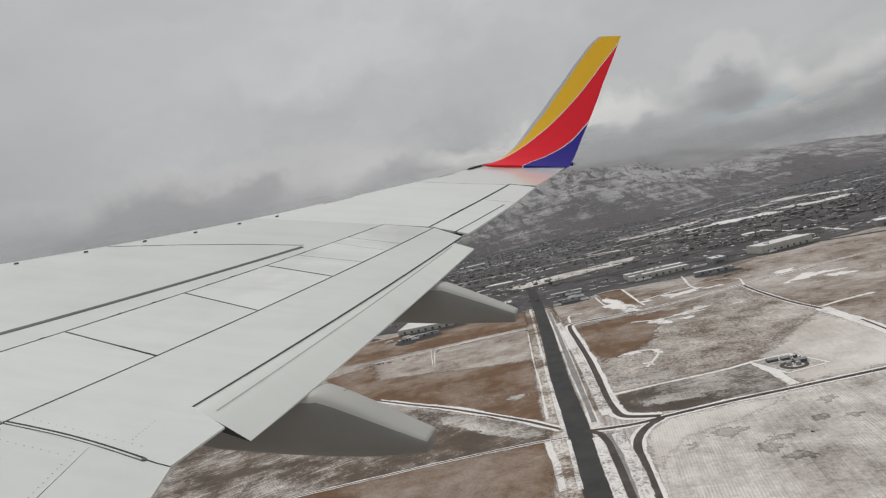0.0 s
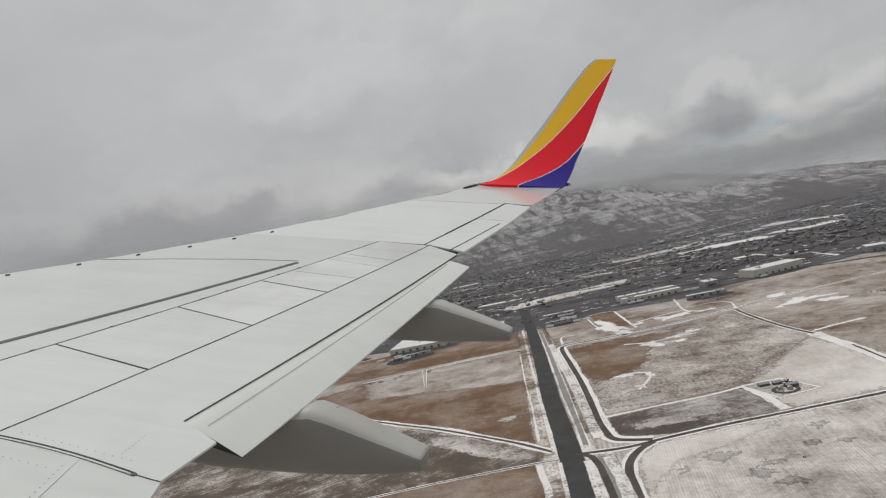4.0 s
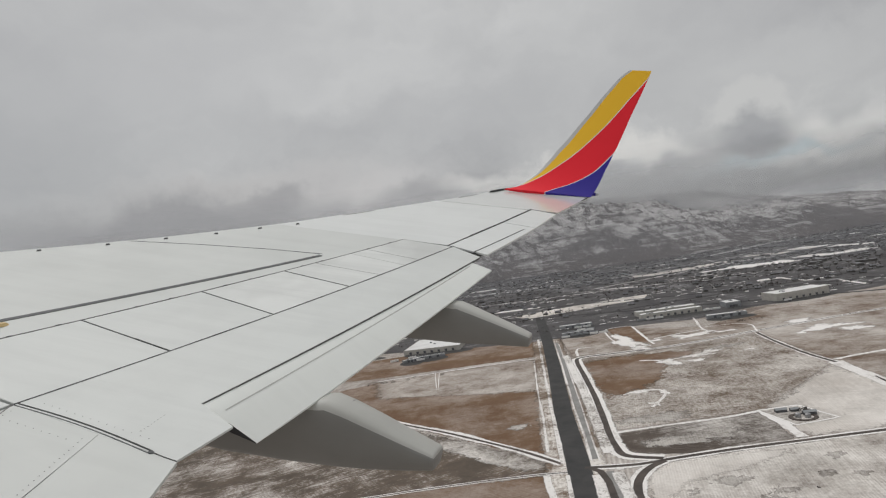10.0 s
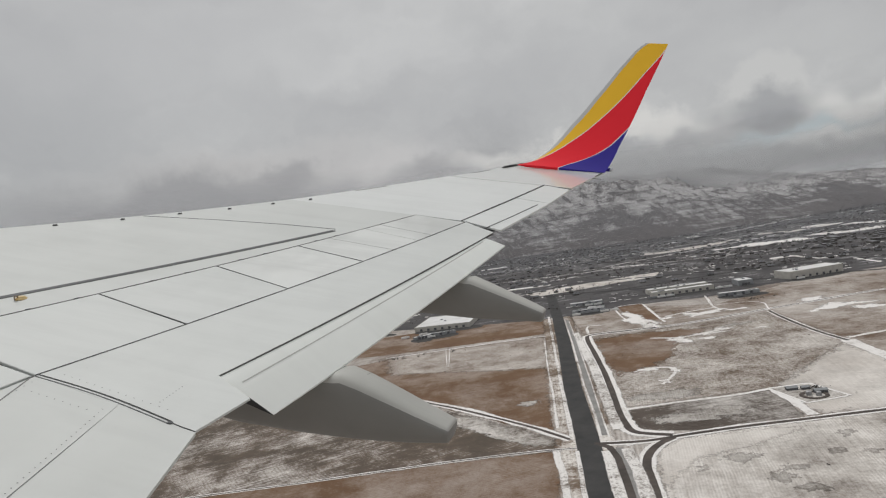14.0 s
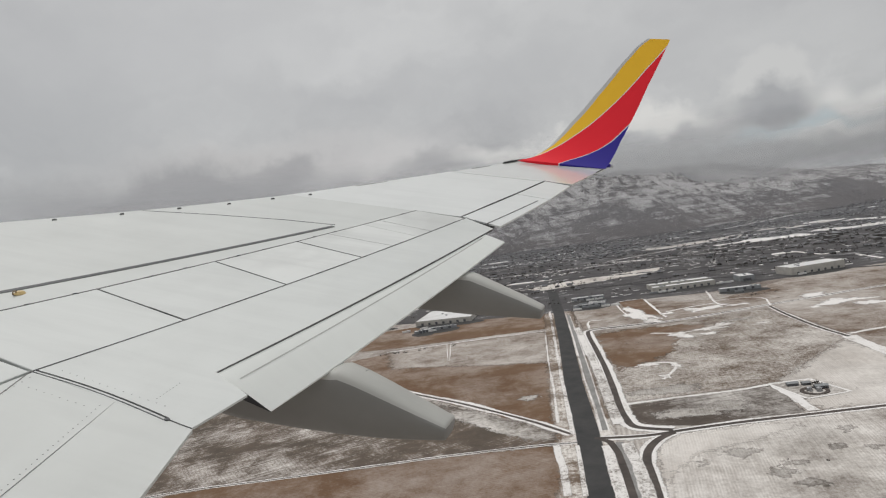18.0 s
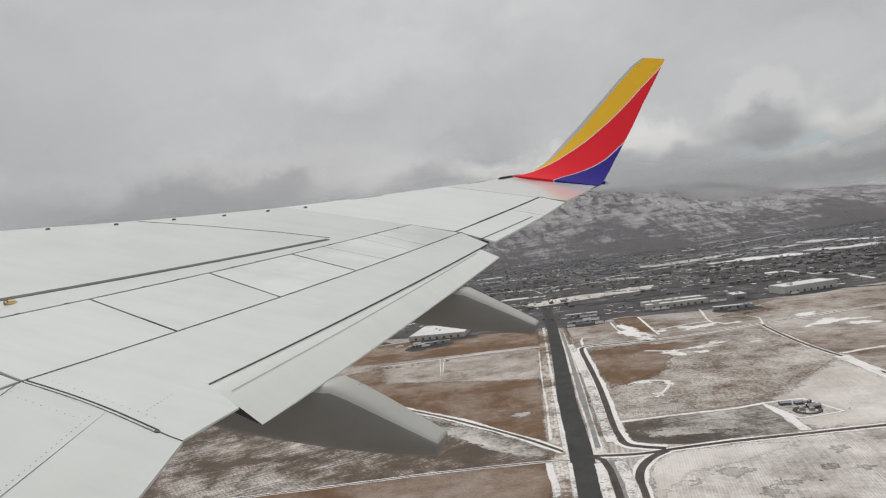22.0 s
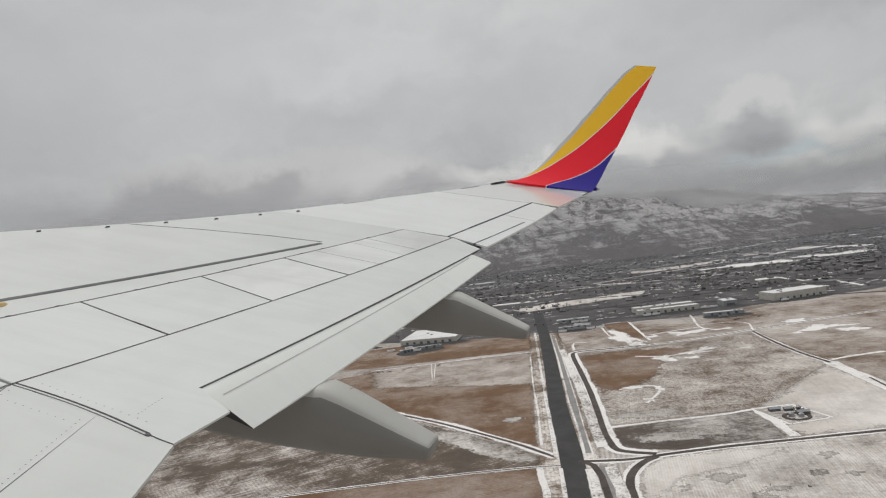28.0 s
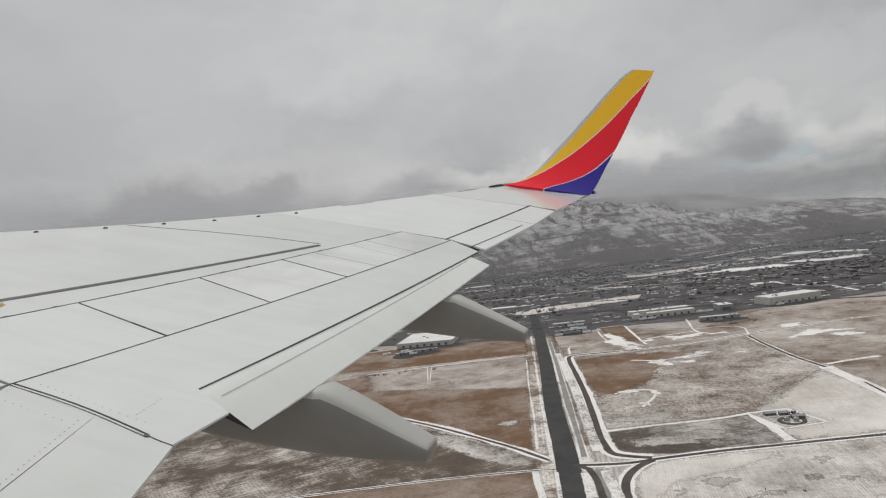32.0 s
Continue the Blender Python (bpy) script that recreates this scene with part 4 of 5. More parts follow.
def build_fields():
    # west of the highway
    soft_sheet("brown_field", ((-177, 921), (-105, 948), (126, 949), (133, 928), (77, 511), (33, 566), (-43, 671), (-126, 779)), M["brown"], 0.10, "bare brown winter field with a little snow", 7)
    soft_sheet("dusted_field", ((-110, 960), (125, 950), (131, 911), (111, 752), (41, 776), (-43, 819), (-96, 839)), M["thin"], 0.17, "fallow field with a thin veil of snow", 34)
    soft_sheet("brown_field", ((-229, 1016), (-117, 982), (130, 970), (158, 1100), (-9, 1165), (-215, 1155)), M["brown"], 0.13, "brown fallow field below the warehouses", 7)
    soft_sheet("streaky_field", ((-290, 504), (-335, 761), (-216, 750), (-43, 658), (32, 553), (74, 490), (-19, 498), (-90, 497), (-184, 499), (-243, 500)), M["dusty"], 0.08, "stubble field with streaks of snow and dark weeds", 10)
    soft_sheet("snow_strip", ((-40, 656), (9, 592), (53, 529), (74, 493), (51, 500), (20, 531), (-17, 589)), M["patchy"], 0.19, "patchy strip of snow beside the dirt track", 16)
    soft_sheet("brown_field", ((-248, 492), (-183, 497), (-89, 492), (-19, 492), (51, 485), (74, 481), (68, 427), (63, 392), (-54, 376), (-226, 426)), M["brown"], 0.16, "bare brown field beside the highway", 7)
    # east of the highway
    soft_sheet("brown_field", ((180, 876), (229, 877), (304, 863), (330, 836), (275, 812), (238, 729), (201, 694), (165, 676), (161, 720)), M["brown"], 0.14, "brown grass corner beside the frontage track", 34)
    soft_sheet("dusted_field", ((181, 889), (311, 882), (423, 892), (409, 687), (317, 605), (273, 563), (139, 566), (152, 697)), M["mixed"], 0.10, "grey stubble field with thin streaks of snow", 10)
    soft_sheet("dusted_field", ((439, 911), (744, 947), (511, 618), (403, 562), (402, 612), (413, 694)), M["thin"], 0.12, "wide dry grass field with snow patches", 10)
    soft_sheet("brown_field", ((178, 930), (320, 905), (439, 924), (754, 960), (852, 1157), (700, 1143), (563, 1113), (411, 1012), (288, 1117), (194, 1092)), M["thin"], 0.09, "brown grass strip in front of the warehouses", 7)
    soft_sheet("brown_field", ((283, 1123), (325, 1124), (301, 946), (268, 991)), M["brown"], 0.15, "fenced plot of bare brown grass", 7)
    soft_sheet("snowy_field", ((130, 457), (151, 475), (215, 475), (304, 471), (399, 468), (261, 286), (95, 334)), M["white"], 0.11, "snow-covered stubble field with drill rows", 10)
    soft_sheet("snowy_field", ((130, 457), (152, 472), (212, 470), (236, 461), (191, 444), (153, 437), (123, 408), (109, 378), (117, 410)), M["snowy"], 0.18, "smooth snow on the corner of the stubble field", 16)
    soft_sheet("dusted_field", ((137, 556), (265, 556), (250, 485), (176, 485), (130, 503)), M["weeds"], 0.16, "weedy plot beside the gravel yard", 10)
    soft_sheet("snowy_field", ((275, 566), (322, 609), (400, 672), (396, 600), (378, 480), (309, 480), (262, 485)), M["snowy"], 0.13, "snowy pasture behind the gravel yard", 34)
    # thin drifts, each an uneven patch
    near = ((276, 983, 18, 46, 0.00), (273, 917, 11, 14, 0.09), (274, 800, 11, 17, 0.00), (312, 815, 19, 8, 0.00), (338, 833, 10, 11, 0.00), (197, 682, 14, 6, 0.00), (218, 666, 3, 9, 0.00), (195, 630, 4, 8, 0.00), (302, 790, 12, 5, 0.00), (377, 807, 7, 5, 0.00), (523, 942, 24, 13, 0.00), (522, 874, 31, 18, 0.00))
    far = ((535, 840, 19, 13, 0.00), (410, 950, 17, 8, 0.00), (362, 957, 30, 14, 0.00), (473, 856, 6, 6, 0.00), (113, 482, 4, 5, 0.24), (310, 955, 9, 9, 0.00))
    weedy = ((175, 426, 12, 5), (186, 390, 7, 7), (256, 442, 7, 5), (233, 415, 5, 4), (148, 417, 6, 5), (195, 400, 7, 4), (251, 408, 5, 4), (193, 372, 7, 5), (58, 621, 9, 7), (366, 846, 15, 8), (181, 586, 26, 11), (190, 519, 28, 12))
    for k, (x, y, rx, ry) in enumerate(weedy):
        soft_sheet("weed_patch", blob(x, y, rx, ry, 0.0, 40 + k * 2.3, 120, 1.0), M["tuft"], 0.205 + 0.005 * k, "patch of dark weeds showing through thin snow", max(5.0, 1.8 * min(rx, ry)), max(1.2, 0.25 * min(rx, ry)))
    for k, (x, y, rx, ry, t) in enumerate(near + far):
        soft_sheet("snow_drift", blob(x, y, rx, ry, t, k * 1.7, 160, 1.1), M["drift"], 0.20 + 0.006 * k, "thin wind-blown drift of snow", max(3.0, 0.9 * min(rx, ry)), max(1.2, 0.25 * min(rx, ry)))


def rounded(pts, times=3):
    """The line with its corners cut to curves."""
    for k in range(times):
        out = [pts[0]]
        for (x0, y0), (x1, y1) in zip(pts, pts[1:]):
            out += [(lerp(x0, x1, 0.25), lerp(y0, y1, 0.25)), (lerp(x0, x1, 0.75), lerp(y0, y1, 0.75))]
        pts = out + [pts[-1]]
    return pts


def build_roads():
    road = ((64, 314), (73, 396), (90, 513), (107, 648), (140, 869), (173, 1106), (212, 1405))
    ribbon("verge", [(x - 2, y) for x, y in road[:-1]], 48, M["verge"], 0.22, "snowy verge along the highway", 0.10)
    ribbon("road", road, 17.5, M["asphalt"], 0.34, "straight wet asphalt highway")
    ribbon("snow_bank", ((179, 1073), (150, 861), (121, 664), (108, 559), (99, 502)), 2.2, M["bank"], 0.408, "thin ploughed bank of snow beside the highway", 0.35)
    ribbon("snow_bank", ((182, 1050), (156, 857), (131, 678), (113, 556), (105, 499)), 1.4, M["bank"], 0.414, "thin ploughed bank of snow beside the highway", 0.5)
    ribbon("snow_bank", ((171, 946), (157, 823), (140, 683), (125, 573), (116, 513)), 9.4, M["bank"], 0.420, "broad ploughed bank of snow beside the highway", 0.28)
    ribbon("snow_bank", ((161, 1125), (128, 887), (103, 700), (85, 561), (77, 504)), 3.6, M["bank"], 0.376, "ragged ploughed bank of snow beside the highway", 0.6)
    ribbon("snow_bank", ((123, 937), (99, 760), (85, 638), (71, 536)), 2.2, M["bank"], 0.382, "ragged ploughed bank of snow beside the highway", 0.9)
    ribbon("snow_bank", ((96, 471), (90, 431), (85, 393), (79, 358)), 8.5, M["bank"], 0.388, "broad ploughed bank of snow beside the highway", 0.12)
    ribbon("snow_bank", ((111, 470), (106, 428), (100, 388), (93, 354)), 9.5, M["bank"], 0.394, "broad ploughed bank of snow beside the highway", 0.2)
    ribbon("snow_bank", ((61, 485), (58, 441), (52, 397)), 5.4, M["bank"], 0.400, "ragged ploughed bank of snow beside the highway", 0.8)
    ribbon("snow_bank", ((76, 479), (68, 427), (63, 393)), 3.6, M["bank"], 0.406, "ragged ploughed bank of snow beside the highway", 0.5)
    ribbon("lane", ((95, 486), (100, 477), (100, 455), (95, 417), (90, 384), (85, 350)), 5.1, M["dirt"], 0.392, "dark slip lane beside the highway", 0.06)
    ribbon("lane", ((181, 1064), (153, 859), (127, 673), (111, 557), (103, 504)), 5.8, M["slush"], 0.384, "grey slush on the shoulder lane", 0.2)
    ribbon("lane", ((106, 474), (101, 433), (94, 387), (88, 355)), 5.4, M["slush"], 0.388, "grey slushy strip between the lanes", 0.15)
    # frontage track, the side track, the curved link and field tracks
    line = rounded(((150, 484), (135, 493), (124, 503), (125, 523), (127, 549), (140, 623), (153, 710), (163, 790), (175, 894), (184, 915), (229, 906), (275, 900)), 3)
    ribbon("track_snow", line, 15, M["drift"], 0.268, "snow banks along the frontage track", 0.3)
    ribbon("track", line, 5.6, M["dirt"], 0.330, "dark frontage track", 0.15)
    line = rounded(((266, 897), (317, 897), (391, 908), (440, 917), (496, 924), (569, 936), (629, 941), (740, 943)), 2)
    ribbon("track_snow", line, 11, M["drift"], 0.256, "snow banks along the gravel track past the warehouses", 0.35)
    ribbon("track", line, 3.2, M["dirt"], 0.339, "dark gravel track past the warehouses", 0.15)
    line = rounded(((91, 489), (115, 482), (135, 479), (153, 481), (179, 481), (217, 480), (258, 477), (306, 474), (359, 470)), 2)
    ribbon("track_snow", line, 10.5, M["drift"], 0.265, "snow banks along the straight side track", 0.35)
    ribbon("track", line, 4.6, M["dirt"], 0.348, "dark straight side track", 0.15)
    line = rounded(((149, 479), (135, 471), (122, 455), (114, 436), (110, 412), (104, 380), (97, 346)), 3)
    ribbon("track_snow", line, 12.5, M["drift"], 0.253, "snow banks along the curved farm track", 0.2)
    ribbon("track", line, 6.0, M["dirt"], 0.336, "dark curved farm track", 0.15)
    line = rounded(((-87, 731), (-43, 675), (-17, 645), (10, 608), (34, 574), (55, 543), (76, 505)), 2)
    ribbon("track_snow", line, 11, M["drift"], 0.262, "snow banks along the dirt track between fields", 0.5)
    ribbon("track", line, 3.4, M["dirt"], 0.345, "dark dirt track between fields", 0.15)
    line = rounded(((77, 485), (51, 490), (-19, 495), (-90, 495), (-152, 495), (-233, 499), (-283, 491)), 2)
    ribbon("track_snow", line, 4.5, M["drift"], 0.250, "snow banks along the field boundary", 0.5)
    ribbon("track", line, 1.6, M["dirt"], 0.333, "dark field boundary", 0.15)
    line = rounded(((436, 902), (420, 814), (411, 738), (410, 683)), 1)
    ribbon("track_snow", line, 8.5, M["drift"], 0.259, "snow banks along the ditch between fields", 0.5)
    ribbon("track", line, 4.2, M["dirt"], 0.342, "dark ditch between fields", 0.15)
    line = rounded(((410, 687), (405, 648), (399, 609), (385, 526), (377, 472)), 1)
    ribbon("track_snow", line, 15, M["drift"], 0.268, "snow banks along the snowy field road", 0.5)
    ribbon("snowy_track", rounded(((132, 561), (189, 559), (231, 557), (266, 561)), 2), 4.5, M["drift"], 0.280, "winding strip of wind-blown snow", 0.75, 1.6)
    ribbon("snowy_track", rounded(((265, 560), (262, 528), (258, 484)), 2), 9.0, M["drift"], 0.285, "winding strip of wind-blown snow", 0.75, 1.6)
    ribbon("snowy_track", rounded(((275, 1116), (262, 1036), (259, 976)), 2), 3.2, M["drift"], 0.290, "winding strip of wind-blown snow", 0.75, 1.6)
    ribbon("snowy_track", rounded(((276, 1123), (302, 1133), (326, 1122)), 2), 2.6, M["drift"], 0.295, "winding strip of wind-blown snow", 0.75, 1.6)
    ribbon("snowy_track", rounded(((324, 1116), (310, 1019), (299, 931)), 2), 4.0, M["drift"], 0.300, "winding strip of wind-blown snow", 0.75, 1.6)
    ribbon("snowy_track", rounded(((312, 971), (355, 984), (396, 987)), 2), 5, M["drift"], 0.305, "winding strip of wind-blown snow", 0.75, 1.6)
    ribbon("snowy_track", rounded(((246, 835), (277, 810), (315, 821), (346, 826)), 2), 5, M["drift"], 0.310, "winding strip of wind-blown snow", 0.75, 1.6)
    ribbon("snowy_track", rounded(((178, 680), (198, 687), (220, 678), (216, 657), (189, 620)), 2), 4.0, M["drift"], 0.315, "winding strip of wind-blown snow", 0.75, 1.6)
    ribbon("snowy_track", rounded(((417, 695), (445, 700), (483, 702)), 2), 7, M["drift"], 0.320, "winding strip of wind-blown snow", 0.75, 1.6)
    ribbon("snowy_track", rounded(((431, 1112), (396, 993), (394, 962)), 2), 4, M["drift"], 0.325, "winding strip of wind-blown snow", 0.75, 1.6)
    ribbon("snowy_track", rounded(((-112, 957), (-46, 957), (31, 958), (128, 952)), 2), 3.5, M["drift"], 0.330, "winding strip of wind-blown snow", 0.75, 1.6)
    ribbon("snowy_track", rounded(((-22, 957), (-21, 839)), 2), 1.1, M["drift"], 0.335, "winding strip of wind-blown snow", 0.75, 1.6)
    ribbon("snowy_track", rounded(((-16, 953), (-19, 837)), 2), 1.1, M["drift"], 0.340, "winding strip of wind-blown snow", 0.75, 1.6)
    ribbon("snowy_track", rounded(((216, 976), (196, 989), (185, 924)), 2), 3.5, M["drift"], 0.345, "winding strip of wind-blown snow", 0.75, 1.6)
    ribbon("snowy_track", rounded(((401, 1009), (472, 991), (440, 910)), 2), 3, M["drift"], 0.350, "winding strip of wind-blown snow", 0.75, 1.6)
    # rails and avenues that cross the town
    for k, (x0, y0, x1, y1, w, m) in enumerate(((117, 1673, 864, 1281, 14, 'asphalt'), (125, 1462, 753, 1121, 10, 'asphalt'), (739, 2006, 1207, 2191, 9, 'drift'), (285, 2246, 999, 2119, 6, 'drift'), (165, 1856, 642, 1751, 6, 'drift'), (527, 1972, 839, 1362, 5, 'asphalt'), (539, 1367, 955, 1412, 8, 'asphalt'), (1527, 2849, 2247, 3314, 14, 'drift'), (388, 2163, 936, 2282, 9, 'slush'))):
        ribbon("avenue", [(lerp(x0, x1, t), lerp(y0, y1, t)) for t in (-0.6, 0, 0.35, 0.7, 1, 1.4)], w, M[m], 0.5 + 0.01 * k, "straight street crossing the town", 0.35)


def warehouse(x, y, w, d, h, turn, mat, label, docks=6):
    ob = tagged(new("warehouse"), label, "building", "warehouses by the highway")
    ob.matrix_world = pose(x, y, 0, 0, 0, turn)
    bm = bmesh.new()
    box(bm, -w / 2, -d / 2, -0.5, w / 2, d / 2, h)
    part("wall", bm, mat, ob)
    bm = bmesh.new()
    box(bm, -w / 2 + 0.5, -d / 2 + 0.5, h, w / 2 - 0.5, d / 2 - 0.5, h + 0.35)
    part("roof", bm, M["roof_snow"], ob, "flat roof under snow")
    bm = bmesh.new()
    for x0, y0, x1, y1 in ((-w / 2, -d / 2, w / 2, -d / 2 + 0.5), (-w / 2, d / 2 - 0.5, w / 2, d / 2), (-w / 2, -d / 2, -w / 2 + 0.5, d / 2), (w / 2 - 0.5, -d / 2, w / 2, d / 2)):
        box(bm, x0, y0, h + 0.002, x1, y1, h + 0.8)
    part("parapet", bm, mat, ob)
    for k in range(docks):
        bm = bmesh.new()
        cx = lerp(-w / 2 + 6, w / 2 - 6, (k + 0.5) / docks)
        box(bm, cx - 2.2, -d / 2 - 0.12, 0.6, cx + 2.2, -d / 2, 4.6)
        part("dock_door", bm, M["dock"], ob)
    for k in range(max(2, docks // 2)):
        bm = bmesh.new()
        cx, cy = rng.uniform(-0.4, 0.4) * w, rng.uniform(-0.3, 0.3) * d
        box(bm, cx - 2, cy - 1.4, h + 0.36, cx + 2, cy + 1.4, h + 1.9)
        part("roof_unit", bm, M["cladding"], ob)
    return ob


def trailer(x, y, turn, mat):
    ob = tagged(new("truck_trailer"), "box trailer parked beside a warehouse", "trailer", "parked trailers")
    ob.matrix_world = pose(x, y, 0.1, 0, 0, turn)
    bm = bmesh.new()
    box(bm, -1.3, -7, 1.1, 1.3, 7, 4.0)
    part("box", bm, mat, ob)
    bm = bmesh.new()
    box(bm, -1.2, -6.6, 0.0, 1.2, -4.2, 1.1)
    part("axles", bm, M["dock"], ob)


# place, width, depth, height, turn and wall of each warehouse
WAREHOUSES = ((423, 1224, 112, 20, 8, -3, "concrete"), (418, 1184, 112, 18, 8, -3, "concrete"), (530, 1182, 26, 36, 9, -6, "cladding"), (474, 1078, 64, 13, 5, -10, "cladding"),
              (652, 1182, 104, 46, 13, 7, "concrete"), (246, 1206, 60, 13, 5, -6, "cladding"), (231, 1122, 56, 8, 4, -4, "cladding"), (-14, 1215, 104, 118, 8, -13, "concrete"),
              (-62, 1092, 30, 9, 4, 20, "cladding"), (-30, 1104, 52, 7, 4, 1, "cladding"), (-190, 1235, 130, 60, 11, -12, "concrete"), (120, 1218, 46, 30, 9, -8, "cladding"),
              (-420, 1290, 130, 50, 11, 5, "concrete"), (880, 1165, 90, 40, 10, -24, "cladding"), (1050, 1130, 120, 44, 12, -22, "concrete"), (1250, 1280, 140, 50, 11, -24, "concrete"))


def near_warehouse(x, y):
    """Whether a place lies on a warehouse or its yard."""
    return any(abs(x - a) < 0.5 * w + 14 and -0.5 * d - 40 < y - b < 0.5 * d + 18 for a, b, w, d, h, turn, mat in WAREHOUSES)


def build_warehouses():
    for x, y, w, d, h, turn, mat in WAREHOUSES:
        colour = "pale concrete" if mat == "concrete" else "grey clad"
        warehouse(x, y, w, d, h, turn, M[mat], f"long {colour} warehouse with a snow-covered flat roof", max(3, int(w / 14)))
        sheet("yard", blob(x, y - d * 0.5 - 10, w * 0.62, 24, radians(turn), x * 0.01, 24, 0.12), M["asphalt"], 0.16 + 0.00001 * x, "dark asphalt yard beside a warehouse")
    # trailers parked in rows, with gaps
    rows = ((204, 1096, 15, -4), (206, 1106, 12, -4), (208, 1144, 14, -5), (212, 1154, 14, -5), (214, 1188, 14, -6), (-92, 1112, 9, 18), (-46, 1086, 8, 4), (462, 1052, 8, -8), (600, 1140, 7, 7), (356, 1160, 9, -3), (480, 1166, 7, -3))
    for x, y, count, turn in rows:
        a = radians(turn)
        for k in range(max(2, count // 3)):
            if rng.random() < 0.2:
                continue
            trailer(x + 16.0 * k * math.cos(a), y + 16.0 * k * math.sin(a), turn + 90 + rng.uniform(-1.5, 1.5), M[rng.choice(("roof_snow", "roof_snow", "cladding"))])


def build_house():
    ob = tagged(new("house"), "small detached house with a snowy gabled roof", "house", "houses of the town")
    bm = bmesh.new()
    box(bm, -6, -4.5, -0.3, 6, 4.5, 3.2)
    part("wall", bm, M["house_wall"], ob)
    bm = bmesh.new()
    loft(bm, [[(x, -5.0, 3.0), (x, 0, 5.9), (x, 5.0, 3.0), (x, 4.9, 2.8), (x, 0, 5.6), (x, -4.9, 2.8)] for x in (-6.6, 6.6)])
    part("roof", bm, M["house_roof"], ob)
    return ob


def town_y(x):
    """The town and its yards lie behind this line."""
    return float(np.interp(x, (-2900, -240, 40, 155, 245, 300, 430, 550, 700, 900, 1500, 2900), (1340, 1290, 1150, 1092, 1080, 1128, 1098, 1138, 1142, 1130, 1000, 800)))


# open ground in the town that lies under snow: a line and its width
OPEN_LOTS = ((((786, 1917), (882, 1912)), 45), (((870, 1914), (956, 1893), (1050, 1896)), 105), (((1115, 1971), (1168, 1884), (1297, 1907)), 70),
             (((1356, 2182), (1402, 2059)), 70), (((1285, 2310), (1317, 2212)), 110), (((643, 2120), (743, 2087), (852, 2128), (991, 2183)), 60), (((1093, 2272), (1207, 2191)), 50))


def on_lot(x, y):
    """Whether a place lies on one of the open lots."""
    for line, width in OPEN_LOTS:
        for (x0, y0), (x1, y1) in zip(line, line[1:]):
            u = min(1.0, max(0.0, ((x - x0) * (x1 - x0) + (y - y0) * (y1 - y0)) / ((x1 - x0) ** 2 + (y1 - y0) ** 2)))
            if math.hypot(x - lerp(x0, x1, u), y - lerp(y0, y1, u)) < 0.45 * width:
                return True
    return False


